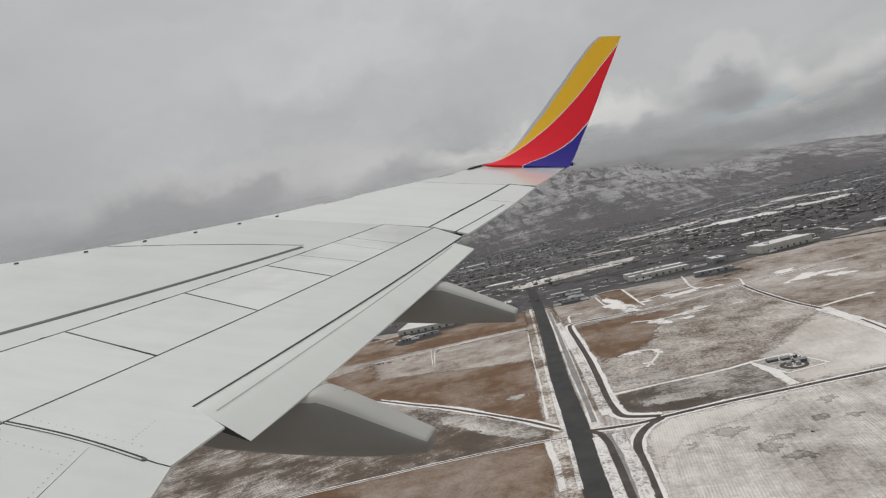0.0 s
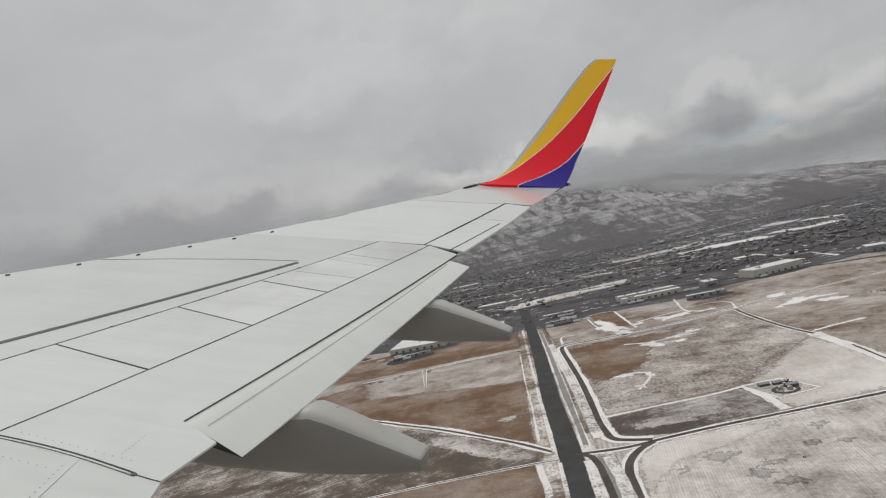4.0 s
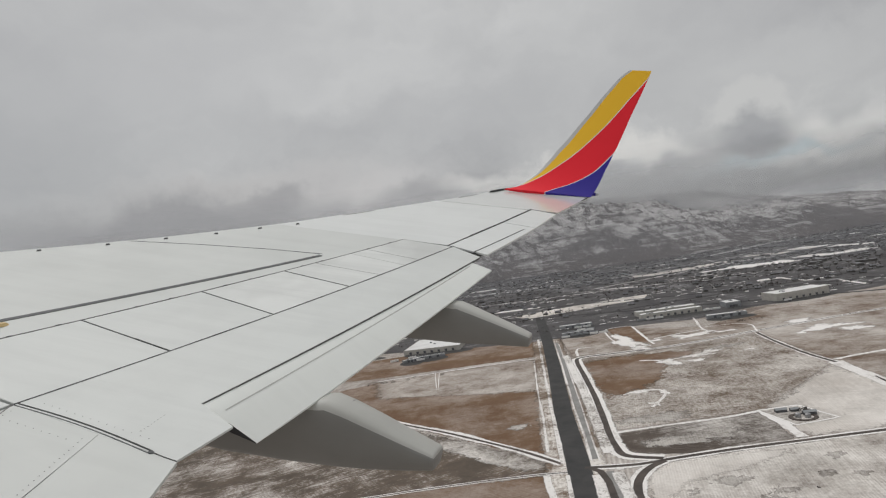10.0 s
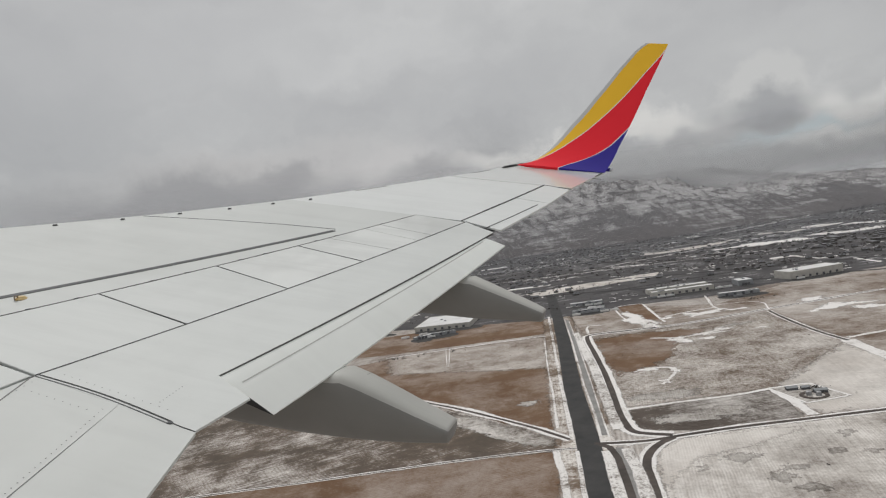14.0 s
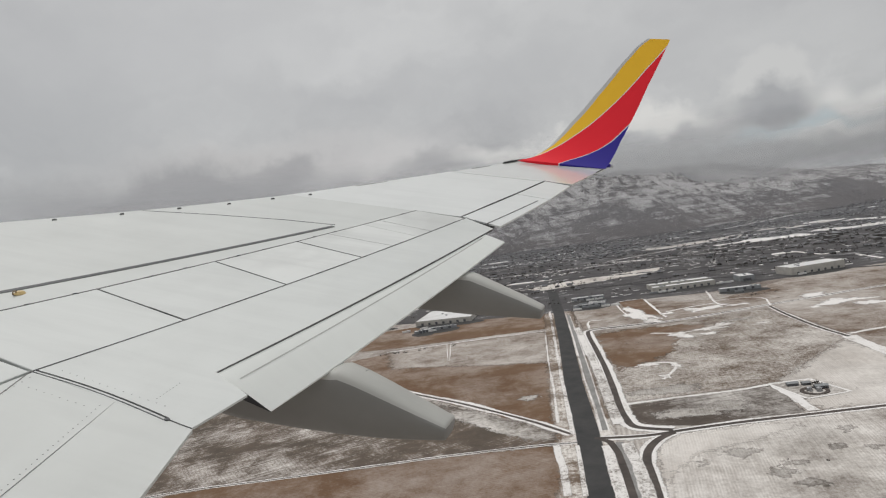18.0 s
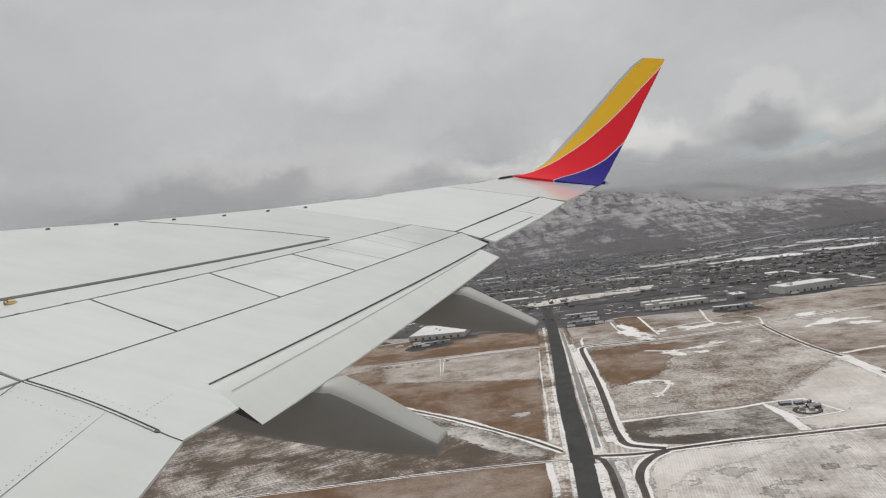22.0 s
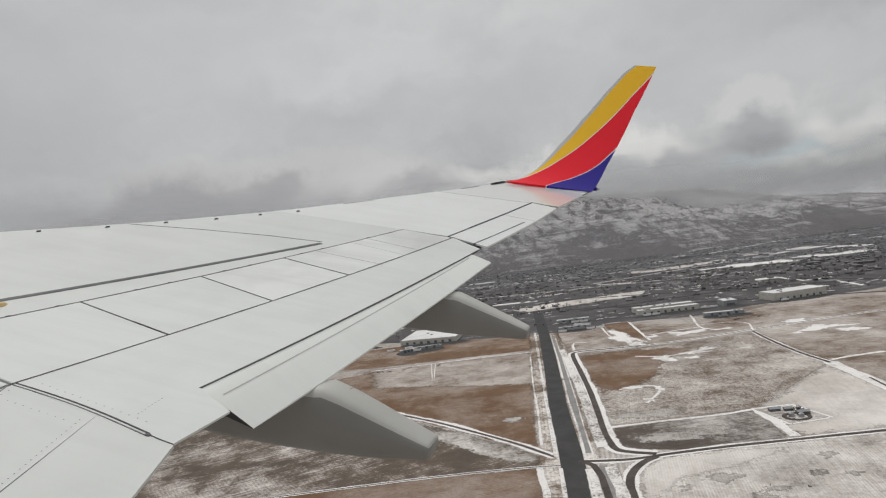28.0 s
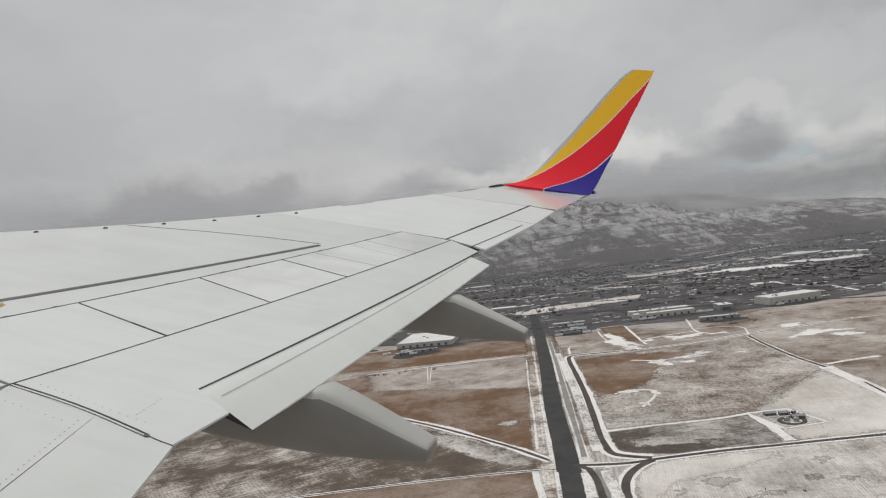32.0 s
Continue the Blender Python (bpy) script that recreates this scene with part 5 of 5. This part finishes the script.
def build_town():
    sheet("town_ground", [(x, town_y(x)) for x in (-2600, -900, -240, 40, 155, 245, 300, 430, 550, 700, 900, 1500, 2200, 2900)] + [(3300, 1600), (2900, 3300), (1500, 3050), (300, 3100), (-1200, 3000), (-2900, 2900)], M["town"], 0.06, "dark streets, yards and bare trees of the town")
    first = build_house()
    first.matrix_world = pose(860, 1400, 0, 0, 0, 20)
    made = 0
    while made < 290:
        x, y = rng.uniform(-150, 1700), rng.uniform(1350, 2250)
        if y < town_y(x) + 190 or on_lot(x, y) or noise.noise((x * 0.004, y * 0.004, 2.0)) < -0.18:
            continue
        x, y = round(x / 26) * 26 + rng.uniform(-3, 3), round(y / 44) * 44 + rng.uniform(-4, 4)
        ob = copy_thing(first, pose(x, y, 0, 0, 0, -16 + rng.choice((0, 0, 90)) + rng.uniform(-4, 4)))
        made += 1
    # farther houses, too small to tell apart
    verts, faces, idx = [], [], []
    for k in range(4800):
        x, y = rng.uniform(-1600, 2900), rng.uniform(1330, 3200)
        if y < town_y(x) + 230 or y > hill_foot(x) or on_lot(x, y) or noise.noise((x * 0.0013, y * 0.007, 5.0)) < 0.02:
            continue
        w, d, h = rng.uniform(3.5, 6.5), rng.uniform(3, 5), rng.uniform(2.6, 3.6)
        if rng.random() < 0.03:
            w, d, h = rng.uniform(12, 30), rng.uniform(7, 13), rng.uniform(5, 7)
        a = radians(-16 + rng.choice((0, 90)))
        base = len(verts)
        for z in (0, h):
            for px, py in ((-w, -d), (w, -d), (w, d), (-w, d)):
                verts.append((x + px * math.cos(a) - py * math.sin(a), y + px * math.sin(a) + py * math.cos(a), z))
        for px in (-w, w):
            verts.append((x + px * math.cos(a), y + px * math.sin(a), h + (1.8 if w < 12 else 0.4)))
        q = base
        faces += [(q, q + 1, q + 5, q + 4), (q + 1, q + 2, q + 6, q + 5), (q + 2, q + 3, q + 7, q + 6), (q + 3, q, q + 4, q + 7), (q + 4, q + 5, q + 9, q + 8), (q + 6, q + 7, q + 8, q + 9), (q + 5, q + 6, q + 9), (q + 7, q + 4, q + 8)]
        idx += [0, 0, 0, 0, 1, 1, 0, 0]
    tagged(new("distant_houses", mesh_of("distant_houses", verts, faces, [M["house_wall"], M["far_roof"]], index=idx)), "far rows of small houses with snowy roofs", "houses", "", "stuff")
    verts, faces = [], []
    for k in range(9500):
        x, y = rng.uniform(-900, 2700), rng.uniform(1180, 3000)
        if y < town_y(x) + 25 or noise.noise((x * 0.0012, y * 0.009, 31.0)) < rng.uniform(-0.25, 0.4):
            continue
        w, d, a = rng.uniform(2, 9), rng.uniform(1.2, 4), -0.08 + rng.choice((0, 0, 0, 1.57)) + rng.uniform(-0.06, 0.06)
        base = len(verts)
        for px, py in ((-w, -d), (w * rng.uniform(0.6, 1), -d), (w, d), (-w * rng.uniform(0.5, 1), d * rng.uniform(0.5, 1))):
            verts.append((x + px * math.cos(a) - py * math.sin(a), y + px * math.sin(a) + py * math.cos(a), 0.3 + 0.00008 * k))
        faces.append((base, base + 1, base + 2, base + 3))
    tagged(new("yard_snow", mesh_of("yard_snow", verts, faces, M["drift"])), "scattered patches of snow in the yards of the town", "snow", "", "stuff")
    # snow-covered lots and parks
    for k, (line, width) in enumerate(OPEN_LOTS):
        ribbon("snow_lot", rounded(line, 2), width, M["drift" if k < 5 else "snowy"], 0.62 + 0.006 * k, "broad row of snow-covered lots in the town", 0.45, 1.3)
    ribbon("snow_lot", ((459, 1846), (539, 1790)), 16, M["drift"], 0.660, "row of snow-covered lots in the town", 0.7, 1.5)
    ribbon("snow_lot", ((280, 1716), (336, 1731)), 14, M["drift"], 0.670, "row of snow-covered lots in the town", 0.7, 1.5)
    ribbon("snow_lot", ((94, 1564), (136, 1573)), 14, M["drift"], 0.680, "row of snow-covered lots in the town", 0.7, 1.5)
    ribbon("snow_lot", ((729, 1827), (788, 1816)), 12, M["drift"], 0.690, "row of snow-covered lots in the town", 0.7, 1.5)
    ribbon("snow_lot", ((795, 1503), (790, 1382), (856, 1390)), 10, M["drift"], 0.700, "row of snow-covered lots in the town", 0.7, 1.5)
    ribbon("snow_lot", ((821, 1315), (804, 1207)), 8, M["drift"], 0.710, "row of snow-covered lots in the town", 0.7, 1.5)
    sheet("snow_lot", ((169, 1501), (269, 1536), (410, 1556), (503, 1565), (469, 1483), (359, 1466), (250, 1439), (185, 1430)), M["snowy"], 0.45, "broad open lot under snow at the edge of town")
    for k in range(34):
        x, y = rng.uniform(-1500, 2500), rng.uniform(1400, 2750)
        if y < town_y(x) + 130:
            continue
        w, d = rng.uniform(12, 60), rng.uniform(5, 14)
        a = -0.10 + rng.uniform(-0.1, 0.1)
        pts = [(-w, -d), (w, -d * rng.uniform(0.5, 1.2)), (w * rng.uniform(0.7, 1.1), d), (-w * rng.uniform(0.6, 1.1), d * rng.uniform(0.6, 1.1))]
        sheet("snow_lot", [(x + px * math.cos(a) - py * math.sin(a), y + px * math.sin(a) + py * math.cos(a)) for px, py in pts], M["drift"], 0.72 + 0.012 * k, "open lot under snow between houses")


def clump(verts, faces, x, y, z, r, h, count):
    """One bare tree: a trunk and a ragged crown of small twiggy shards."""
    b = len(verts)
    for k in range(3):
        a = 2.1 * k
        verts.append((x + 0.03 * h * math.cos(a), y + 0.03 * h * math.sin(a), z))
    verts.append((x, y, z + h * 0.6))
    faces.extend(((b, b + 1, b + 3), (b + 1, b + 2, b + 3), (b + 2, b, b + 3)))
    for k in range(count):
        a, u = rng.uniform(0, 6.28), rng.uniform(0.25, 1.0)
        rr = r * math.sin(math.pi * min(u, 0.93)) * rng.uniform(0.5, 1.0)
        c = Vector((x + rr * math.cos(a), y + rr * math.sin(a), z + h * u))
        s = r * rng.uniform(0.35, 0.65)
        b = len(verts)
        for q in range(3):
            verts.append(tuple(c + Vector((rng.uniform(-s, s), rng.uniform(-s, s), rng.uniform(-s, s)))))
        faces.append((b, b + 1, b + 2))


def build_trees():
    verts, faces = [], []
    for k in range(15000):
        x, y = rng.uniform(-1700, 2600), rng.uniform(1340, 3350)
        if y < town_y(x) + 160 or (k % 12 and on_lot(x, y - 25)) or noise.noise((x * 0.0035, y * 0.006, 11.0)) < -0.12:
            continue
        clump(verts, faces, x, y, 0, rng.uniform(2.2, 4.6), rng.uniform(4, 8), 7)
    for k in range(1700):
        x, y = rng.uniform(-300, 1500), rng.uniform(1180, 1560)
        if not 60 < y - town_y(x) < 240 or noise.noise((x * 0.006, y * 0.011, 17.0)) < 0.0 or near_warehouse(x, y):
            continue
        clump(verts, faces, x, y, 0, rng.uniform(1.4, 3.2), rng.uniform(2.5, 5.5), 7)
    tagged(new("town_trees", mesh_of("town_trees", verts, faces, M["twigs"])), "dark bare trees between the houses", "trees", "", "stuff")
    verts, faces = [], []
    for k in range(5000):
        x = rng.uniform(-1200, 2800)
        y = hill_foot(x) + rng.uniform(-180, 300)
        if noise.noise((x * 0.003, y * 0.005, 21.0)) < 0.02:
            continue
        clump(verts, faces, x, y, max(0.0, hill_height(x, y)) - 0.5, rng.uniform(3, 6), rng.uniform(4, 8), 6)
    tagged(new("hillside_trees", mesh_of("hillside_trees", verts, faces, M["twigs"])), "dark bare trees on the lower slopes", "trees", "", "stuff")
    # scrub along tracks and on the drifts
    verts, faces = [], []
    for k in range(1500):
        x, y = rng.uniform(-700, 1200), rng.uniform(330, 1150)
        if abs(x - road_x(y)) < 16 or noise.noise((x * 0.008, y * 0.008, 3.0)) < 0.12:
            continue
        clump(verts, faces, x, y, 0.05, rng.uniform(0.5, 1.4), rng.uniform(0.6, 1.8), 5)
    for cx, cy, rx, ry, count in ((640, 815, 60, 7, 120), (760, 830, 40, 5, 60), (480, 1010, 40, 6, 30), (-70, 935, 60, 3, 20), (900, 760, 80, 6, 90)):
        for k in range(count):
            clump(verts, faces, cx + rng.gauss(0, rx * 0.5), cy + rng.gauss(0, ry * 0.5), 0.05, rng.uniform(1.2, 2.6), rng.uniform(1.5, 3.6), 7)
    tagged(new("scrub", mesh_of("scrub", verts, faces, M["twigs"])), "low dark weeds scattered over the snowy fields", "scrub", "", "stuff")


def build_farmyard():
    sheet("gravel_yard", ((262, 561), (296, 560), (304, 515), (268, 512)), M["patchy"], 0.31, "trodden gravel yard with snowy edges")
    for k, pts in enumerate((((262, 562), (297, 560)), ((297, 560), (305, 514)), ((268, 511), (303, 514)), ((262, 561), (268, 512)))):
        ribbon("snow_bank", pts, 2.6, M["drift"], 0.36 + 0.008 * k, "snow banked along the edge of the yard", 0.5)
    for x, y, w, d, h in ((276, 549, 4.5, 2.5, 2.6), (286, 546, 3.2, 2.2, 2.4), (291, 532, 5.0, 2.6, 3.0)):
        ob = tagged(new("farm_shed"), "low dark shed standing in a gravel yard", "shed", "yard sheds")
        ob.matrix_world = pose(x, y, 0, 0, 0, -8)
        bm = bmesh.new()
        box(bm, -w, -d, -0.2, w, d, h)
        part("wall", bm, M["dock"], ob)
        bm = bmesh.new()
        loft(bm, [[(q, -d - 0.4, h - 0.1), (q, 0, h + 1.1), (q, d + 0.4, h - 0.1), (q, d + 0.3, h - 0.3), (q, 0, h + 0.85), (q, -d - 0.3, h - 0.3)] for q in (-w - 0.4, w + 0.4)])
        part("roof", bm, M["cladding"], ob)
    # a ring of earth round the tanks
    ring = [(283 + 9.5 * math.cos(k * math.pi / 12), 527 + 9.5 * math.sin(k * math.pi / 12)) for k in range(25)]
    ribbon("earth_ring", ring, 3.0, M["dirt"], 0.9, "dark earth bank round the tanks", 0.15)
    for dx, dy in ((2.6, -2.0), (-3.2, 2.2)):
        tank = tagged(new("storage_tank"), "small round steel tank in the gravel yard", "tank", "yard tanks")
        tank.matrix_world = pose(283 + dx, 527 + dy, 0.0)
        bm = bmesh.new()
        loft(bm, [[(r * math.cos(a), r * math.sin(a), z) for a in [k * math.pi / 8 for k in range(16)]] for r, z in ((2.2, 0), (2.2, 3.2), (1.1, 3.9), (0.3, 4.1))])
        smooth_flat(part("shell", bm, M["steel"], tank))
    verts, faces = [], []
    for k in range(26):
        clump(verts, faces, rng.gauss(293, 3.0), rng.gauss(541, 4.0), 0.0, rng.uniform(1.0, 2.0), rng.uniform(1.8, 3.6), 9)
    tagged(new("bushes", mesh_of("bushes", verts, faces, M["twigs"])), "dark bare bushes beside the yard sheds", "bushes", "", "stuff")


def parked_jet():
    """A small airliner waiting on the taxiway."""
    ob = tagged(new("parked_airliner"), "pale airliner with a dark red tail on a taxiway", "airplane")
    ob.matrix_world = pose(1470, -150, 0.3, 0, 0, 100)
    bm = bmesh.new()
    loft(bm, [[(r * math.cos(a), y, z + r * math.sin(a)) for a in [k * math.pi / 8 for k in range(16)]] for y, r, z in ((17, 0.2, 3.0), (16.2, 1.0, 3.1), (14, 1.75, 3.3), (11, 1.9, 3.4), (-8, 1.9, 3.4), (-14, 1.2, 4.0), (-18, 0.3, 4.6))])
    smooth_flat(part("fuselage", bm, M["roof_snow"], ob))
    for side in (-1, 1):
        bm = bmesh.new()
        loft(bm, [[(side * x, y0, z), (side * x, (y0 + y1) / 2, z + t), (side * x, y1, z), (side * x, (y0 + y1) / 2, z - t)] for x, y0, y1, z, t in ((1.5, 5, -3, 2.5, 0.4), (6, 1.5, -3, 2.9, 0.25), (16, -4, -5.6, 3.8, 0.1))])
        part("wing", bm, M["steel"], ob)
        bm = bmesh.new()
        loft(bm, [[(side * 5.2 + r * math.cos(a), y, 1.7 + r * math.sin(a)) for a in [k * math.pi / 6 for k in range(12)]] for y, r in ((4.6, 0.9), (3.5, 1.05), (1.0, 0.7))])
        part("engine", bm, M["cladding"], ob)
        bm = bmesh.new()
        loft(bm, [[(side * x, y0, 5.0), (side * x, (y0 + y1) / 2, 5.15), (side * x, y1, 5.0), (side * x, (y0 + y1) / 2, 4.85)] for x, y0, y1 in ((0.5, -13.5, -17), (6.2, -16.8, -18.4))])
        part("tailplane", bm, M["steel"], ob)
        bm = bmesh.new()
        loft(bm, [[(side * 2.6 + x, -1.5 + 0.55 * math.cos(a), 0.2 + 0.5 + 0.55 * math.sin(a)) for a in [k * math.pi / 6 for k in range(12)]] for x in (-0.4, 0.4)])
        part("wheel", bm, M["dock"], ob)
    bm = bmesh.new()
    loft(bm, [[(0.0, y0, z), (t, (y0 + y1) / 2, z), (0.0, y1, z), (-t, (y0 + y1) / 2, z)] for y0, y1, z, t in ((-9.5, -17, 4.8, 0.25), (-13.5, -17.8, 7.6, 0.2), (-17, -19.3, 12.2, 0.1))])
    part("fin", bm, M["tail"], ob, "dark red tail fin")
    bm = bmesh.new()
    loft(bm, [[(x, 13 + 0.4 * math.cos(a), 0.4 + 0.4 * math.sin(a)) for a in [k * math.pi / 6 for k in range(12)]] for x in (-0.3, 0.3)])
    part("wheel", bm, M["dock"], ob)


def build_airfield():
    """What lies behind and ahead along the flight: taxiway and runway, a crossing of field tracks, fields with a frozen pond."""
    line = ((2300, -420), (1900, -290), (1470, -150), (1330, -60), (1380, 60), (1560, 140))
    ribbon("taxiway_snow", rounded(line, 2), 64, M["drift"], 0.21, "cleared snow banked beside the taxiway", 0.2)
    ribbon("taxiway", rounded(line, 2), 30, M["asphalt"], 0.29, "dark asphalt taxiway")
    ribbon("runway", ((2600, -900), (1100, -400)), 46, M["asphalt"], 0.27, "long dark runway with snowy edges")
    parked_jet()
    for k, (pts, w) in enumerate(((((1180, 416), (1120, 250), (1060, 100)), 6), (((1180, 416), (1300, 900)), 5), (((1000, 300), (1120, 250), (1300, 190)), 5), (((403, 612), (372, 470), (330, 300)), 4))):
        ribbon("track_snow", pts, w * 2.4, M["drift"], 0.245 + 0.004 * k, "snow banks along a field track", 0.4)
        ribbon("track", pts, w * 0.6, M["dirt"], 0.31 + 0.004 * k, "dark rutted field track", 0.2)
    sheet("snowy_field", ((420, 600), (1160, 420), (1110, 260), (400, 440)), M["white"], 0.10, "wide snowy stubble field with drill rows")
    sheet("dusted_field", ((-520, 900), (-360, 800), (-420, 600), (-700, 700)), M["thin"], 0.10, "grey fallow field with thin snow")
    sheet("dusted_field", ((-740, 980), (-540, 900), (-720, 700), (-950, 780)), M["dusty"], 0.10, "dark stubble field with thin snow")
    sheet("frozen_pond", blob(-680, 930, 44, 26, 0.3, 3.3), M["snowy"], 0.16, "frozen pond under smooth snow")


def hill_foot(x):
    return float(np.interp(x, (-3000, -800, 300, 800, 1400, 2300, 3500), (2650, 2800, 2950, 2900, 2880, 3150, 3300))) + 90 * noise.noise((x * 0.0016, 0.3, 0.0))


def hill_height(x, y):
    """Eroded foothills: a low bench, then spurs and ribs that run down from one long ridge."""
    t = (y - hill_foot(x)) / 1000.0
    if t <= 0:
        return -3.0
    high = float(np.interp(x, (-3000, -800, 300, 600, 1070, 1480, 1830, 2170, 2750, 3500), (330, 420, 420, 385, 345, 325, 288, 235, 165, 120)))
    slant = x + 0.55 * (y - 3000)
    w = 0.8 * noise.noise((x * 0.0017, y * 0.0017, 7.0))
    spur = 1 - abs(noise.noise((slant * 0.0062 + w, y * 0.0021, 2.0)))
    rib = 1 - abs(noise.noise((slant * 0.019 + 2.0 * w, y * 0.0065 + w, 3.0)))
    gully = 1 - abs(noise.noise((slant * 0.052 + 3.0 * w, y * 0.014, 5.0)))
    broad = noise.noise((x * 0.0019 + w, y * 0.0016, 1.0))
    rise = high * (1 - math.exp(-1.9 * t)) * (1.06 + 0.10 * noise.noise((x * 0.002, 4.0, 0.0)))
    k = min(1.0, 1.8 * t) * high / 360.0
    return rise + k * (50 * broad + 62 * spur * spur + 62 * rib * rib + 24 * gully * gully + 4 * noise.noise((x * 0.09, y * 0.05, 5.0)) - 112) - 3


def hill_material():
    """Brown slopes: snow lies thin on the upper faces, ribs turned one way are whitened as if lit, brush leaves dark
    patches.
    """
    mat = bpy.data.materials.new("snow_dusted_hillside")
    mat.use_nodes = True
    net = Net(mat.node_tree)
    geo = net.node("ShaderNodeNewGeometry")
    co = geo.outputs["Position"]
    # directional shading put into the snow mask, so ribs and gullies look lit
    lit_face = net.vec("DOT_PRODUCT", geo.outputs["Normal"], (-0.55, -0.25, 0.80)).outputs["Value"]
    big = net.noise(co, 0.0021, 4.0, 0.55, 0.5)
    mid = net.noise(net.vec("MULTIPLY", co, (1.0, 0.5, 1.0)).outputs[0], 0.014, 6.0, 0.65, 0.5)
    fine = net.noise(net.vec("MULTIPLY", co, (1.0, 0.30, 1.0)).outputs[0], 0.09, 5.0, 0.7)
    s = net.math("ADD", net.math("MULTIPLY_ADD", lit_face, 2.0, -1.13), net.math("MULTIPLY", net.math("SUBTRACT", mid, 0.5), 0.8))
    z = net.node("ShaderNodeSeparateXYZ", {0: co}).outputs[2]
    s = net.math("ADD", s, net.math("MULTIPLY", net.math("SUBTRACT", net.math("DIVIDE", z, 1000.0), 0.15), 1.5))
    s = net.math("ADD", s, net.math("MULTIPLY", net.math("SUBTRACT", big, 0.5), 2.7))
    s = net.math("ADD", s, net.math("MULTIPLY", net.math("SUBTRACT", fine, 0.5), 1.0))
    bench = net.noise(net.vec("MULTIPLY", co, (0.16, 0.6, 2.4)).outputs[0], 0.022, 5.0, 0.6, 0.6)
    s = net.math("ADD", s, net.math("MULTIPLY", net.math("SUBTRACT", bench, 0.5), 2.0))
    rock = net.mix(fine, (0.096, 0.086, 0.085), (0.178, 0.160, 0.155))
    col = net.mix(net.ramp(s, ((0.30, 0.0), (1.05, 0.9))), rock, (0.56, 0.545, 0.54))
    bsdf = net.node("ShaderNodeBsdfPrincipled", {"Base Color": col, "Roughness": 0.95, "Specular IOR Level": 0.1})
    net.node("ShaderNodeOutputMaterial", {0: bsdf.outputs[0]})
    return mat


def build_hills():
    nx, ny = 620, 170
    verts, faces = [], []
    for j in range(ny + 1):
        for i in range(nx + 1):
            x = lerp(-3400, 3600, i / nx)
            y = lerp(hill_foot(x) - 60, 4700, j / ny)
            verts.append((x, y, hill_height(x, y)))
    for j in range(ny):
        for i in range(nx):
            a = j * (nx + 1) + i
            faces.append((a, a + 1, a + nx + 2, a + nx + 1))
    tagged(new("hills", mesh_of("hills", verts, faces, hill_material(), True)), "eroded brown hills dusted with snow beyond the town", "hills", "", "structure")


def mist_material(name, stops, spread, scale, albedo):
    """Thin cloud: scattering veil whose density follows the height and ragged noise."""
    mat = bpy.data.materials.new(name)
    mat.use_nodes = True
    net = Net(mat.node_tree)
    co = net.node("ShaderNodeNewGeometry").outputs["Position"]
    z = net.node("ShaderNodeSeparateXYZ", {0: co}).outputs[2]
    lump = net.noise(net.vec("MULTIPLY", co, (1, 1, 2.2)).outputs[0], scale, 6.0, 0.55, 0.4)
    h = net.math("ADD", net.math("DIVIDE", z, 1000.0), net.math("MULTIPLY", net.math("SUBTRACT", lump, 0.5), spread))
    dens = net.ramp(h, stops)
    veil = net.node("ShaderNodeBsdfDiffuse", {0: (*albedo, 1)})
    thru = net.node("ShaderNodeBsdfTransparent")
    net.node("ShaderNodeOutputMaterial", {0: net.node("ShaderNodeMixShader", {0: dens, 1: thru.outputs[0], 2: veil.outputs[0]}).outputs[0]})
    return mat


def veil(name, radius, high, mat, label):
    n, m = 80, 24
    verts, faces = [], []
    for j in range(m + 1):
        for i in range(n + 1):
            a = radians(lerp(-58, 62, i / n))
            verts.append((radius * math.sin(a), radius * math.cos(a), lerp(-5, high, j / m)))
    for j in range(m):
        for i in range(n):
            a = j * (n + 1) + i
            faces.append((a, a + 1, a + n + 2, a + n + 1))
    tagged(new(name, mesh_of(name, verts, faces, mat, True)), label, "cloud", "", "structure")


def build_mist():
    veil("mist_backdrop", 2820, 2600, mist_material("valley_mist", ((0.0, 0.08), (0.12, 0.25), (0.30, 0.30), (0.40, 0.22), (0.5, 0.0)), 0.05, 0.0016, (0.66, 0.69, 0.74)), "thin grey mist in front of the hills")
    veil("haze_backdrop", 2150, 2200, mist_material("valley_haze", ((0.0, 0.13), (0.12, 0.12), (0.26, 0.0)), 0.05, 0.0012, (0.66, 0.69, 0.75)), "thin winter haze over the town")
    veil("cloud_backdrop", 3900, 2900, mist_material("low_cloud", ((0.15, 0.0), (0.27, 0.80), (0.36, 0.60), (0.52, 0.0)), 0.24, 0.0014, (0.80, 0.80, 0.80)), "low grey cloud hiding the hilltops")


build_ground()
build_fields()
build_roads()
build_warehouses()
build_farmyard()
build_airfield()
build_town()
build_trees()
build_hills()
build_mist()
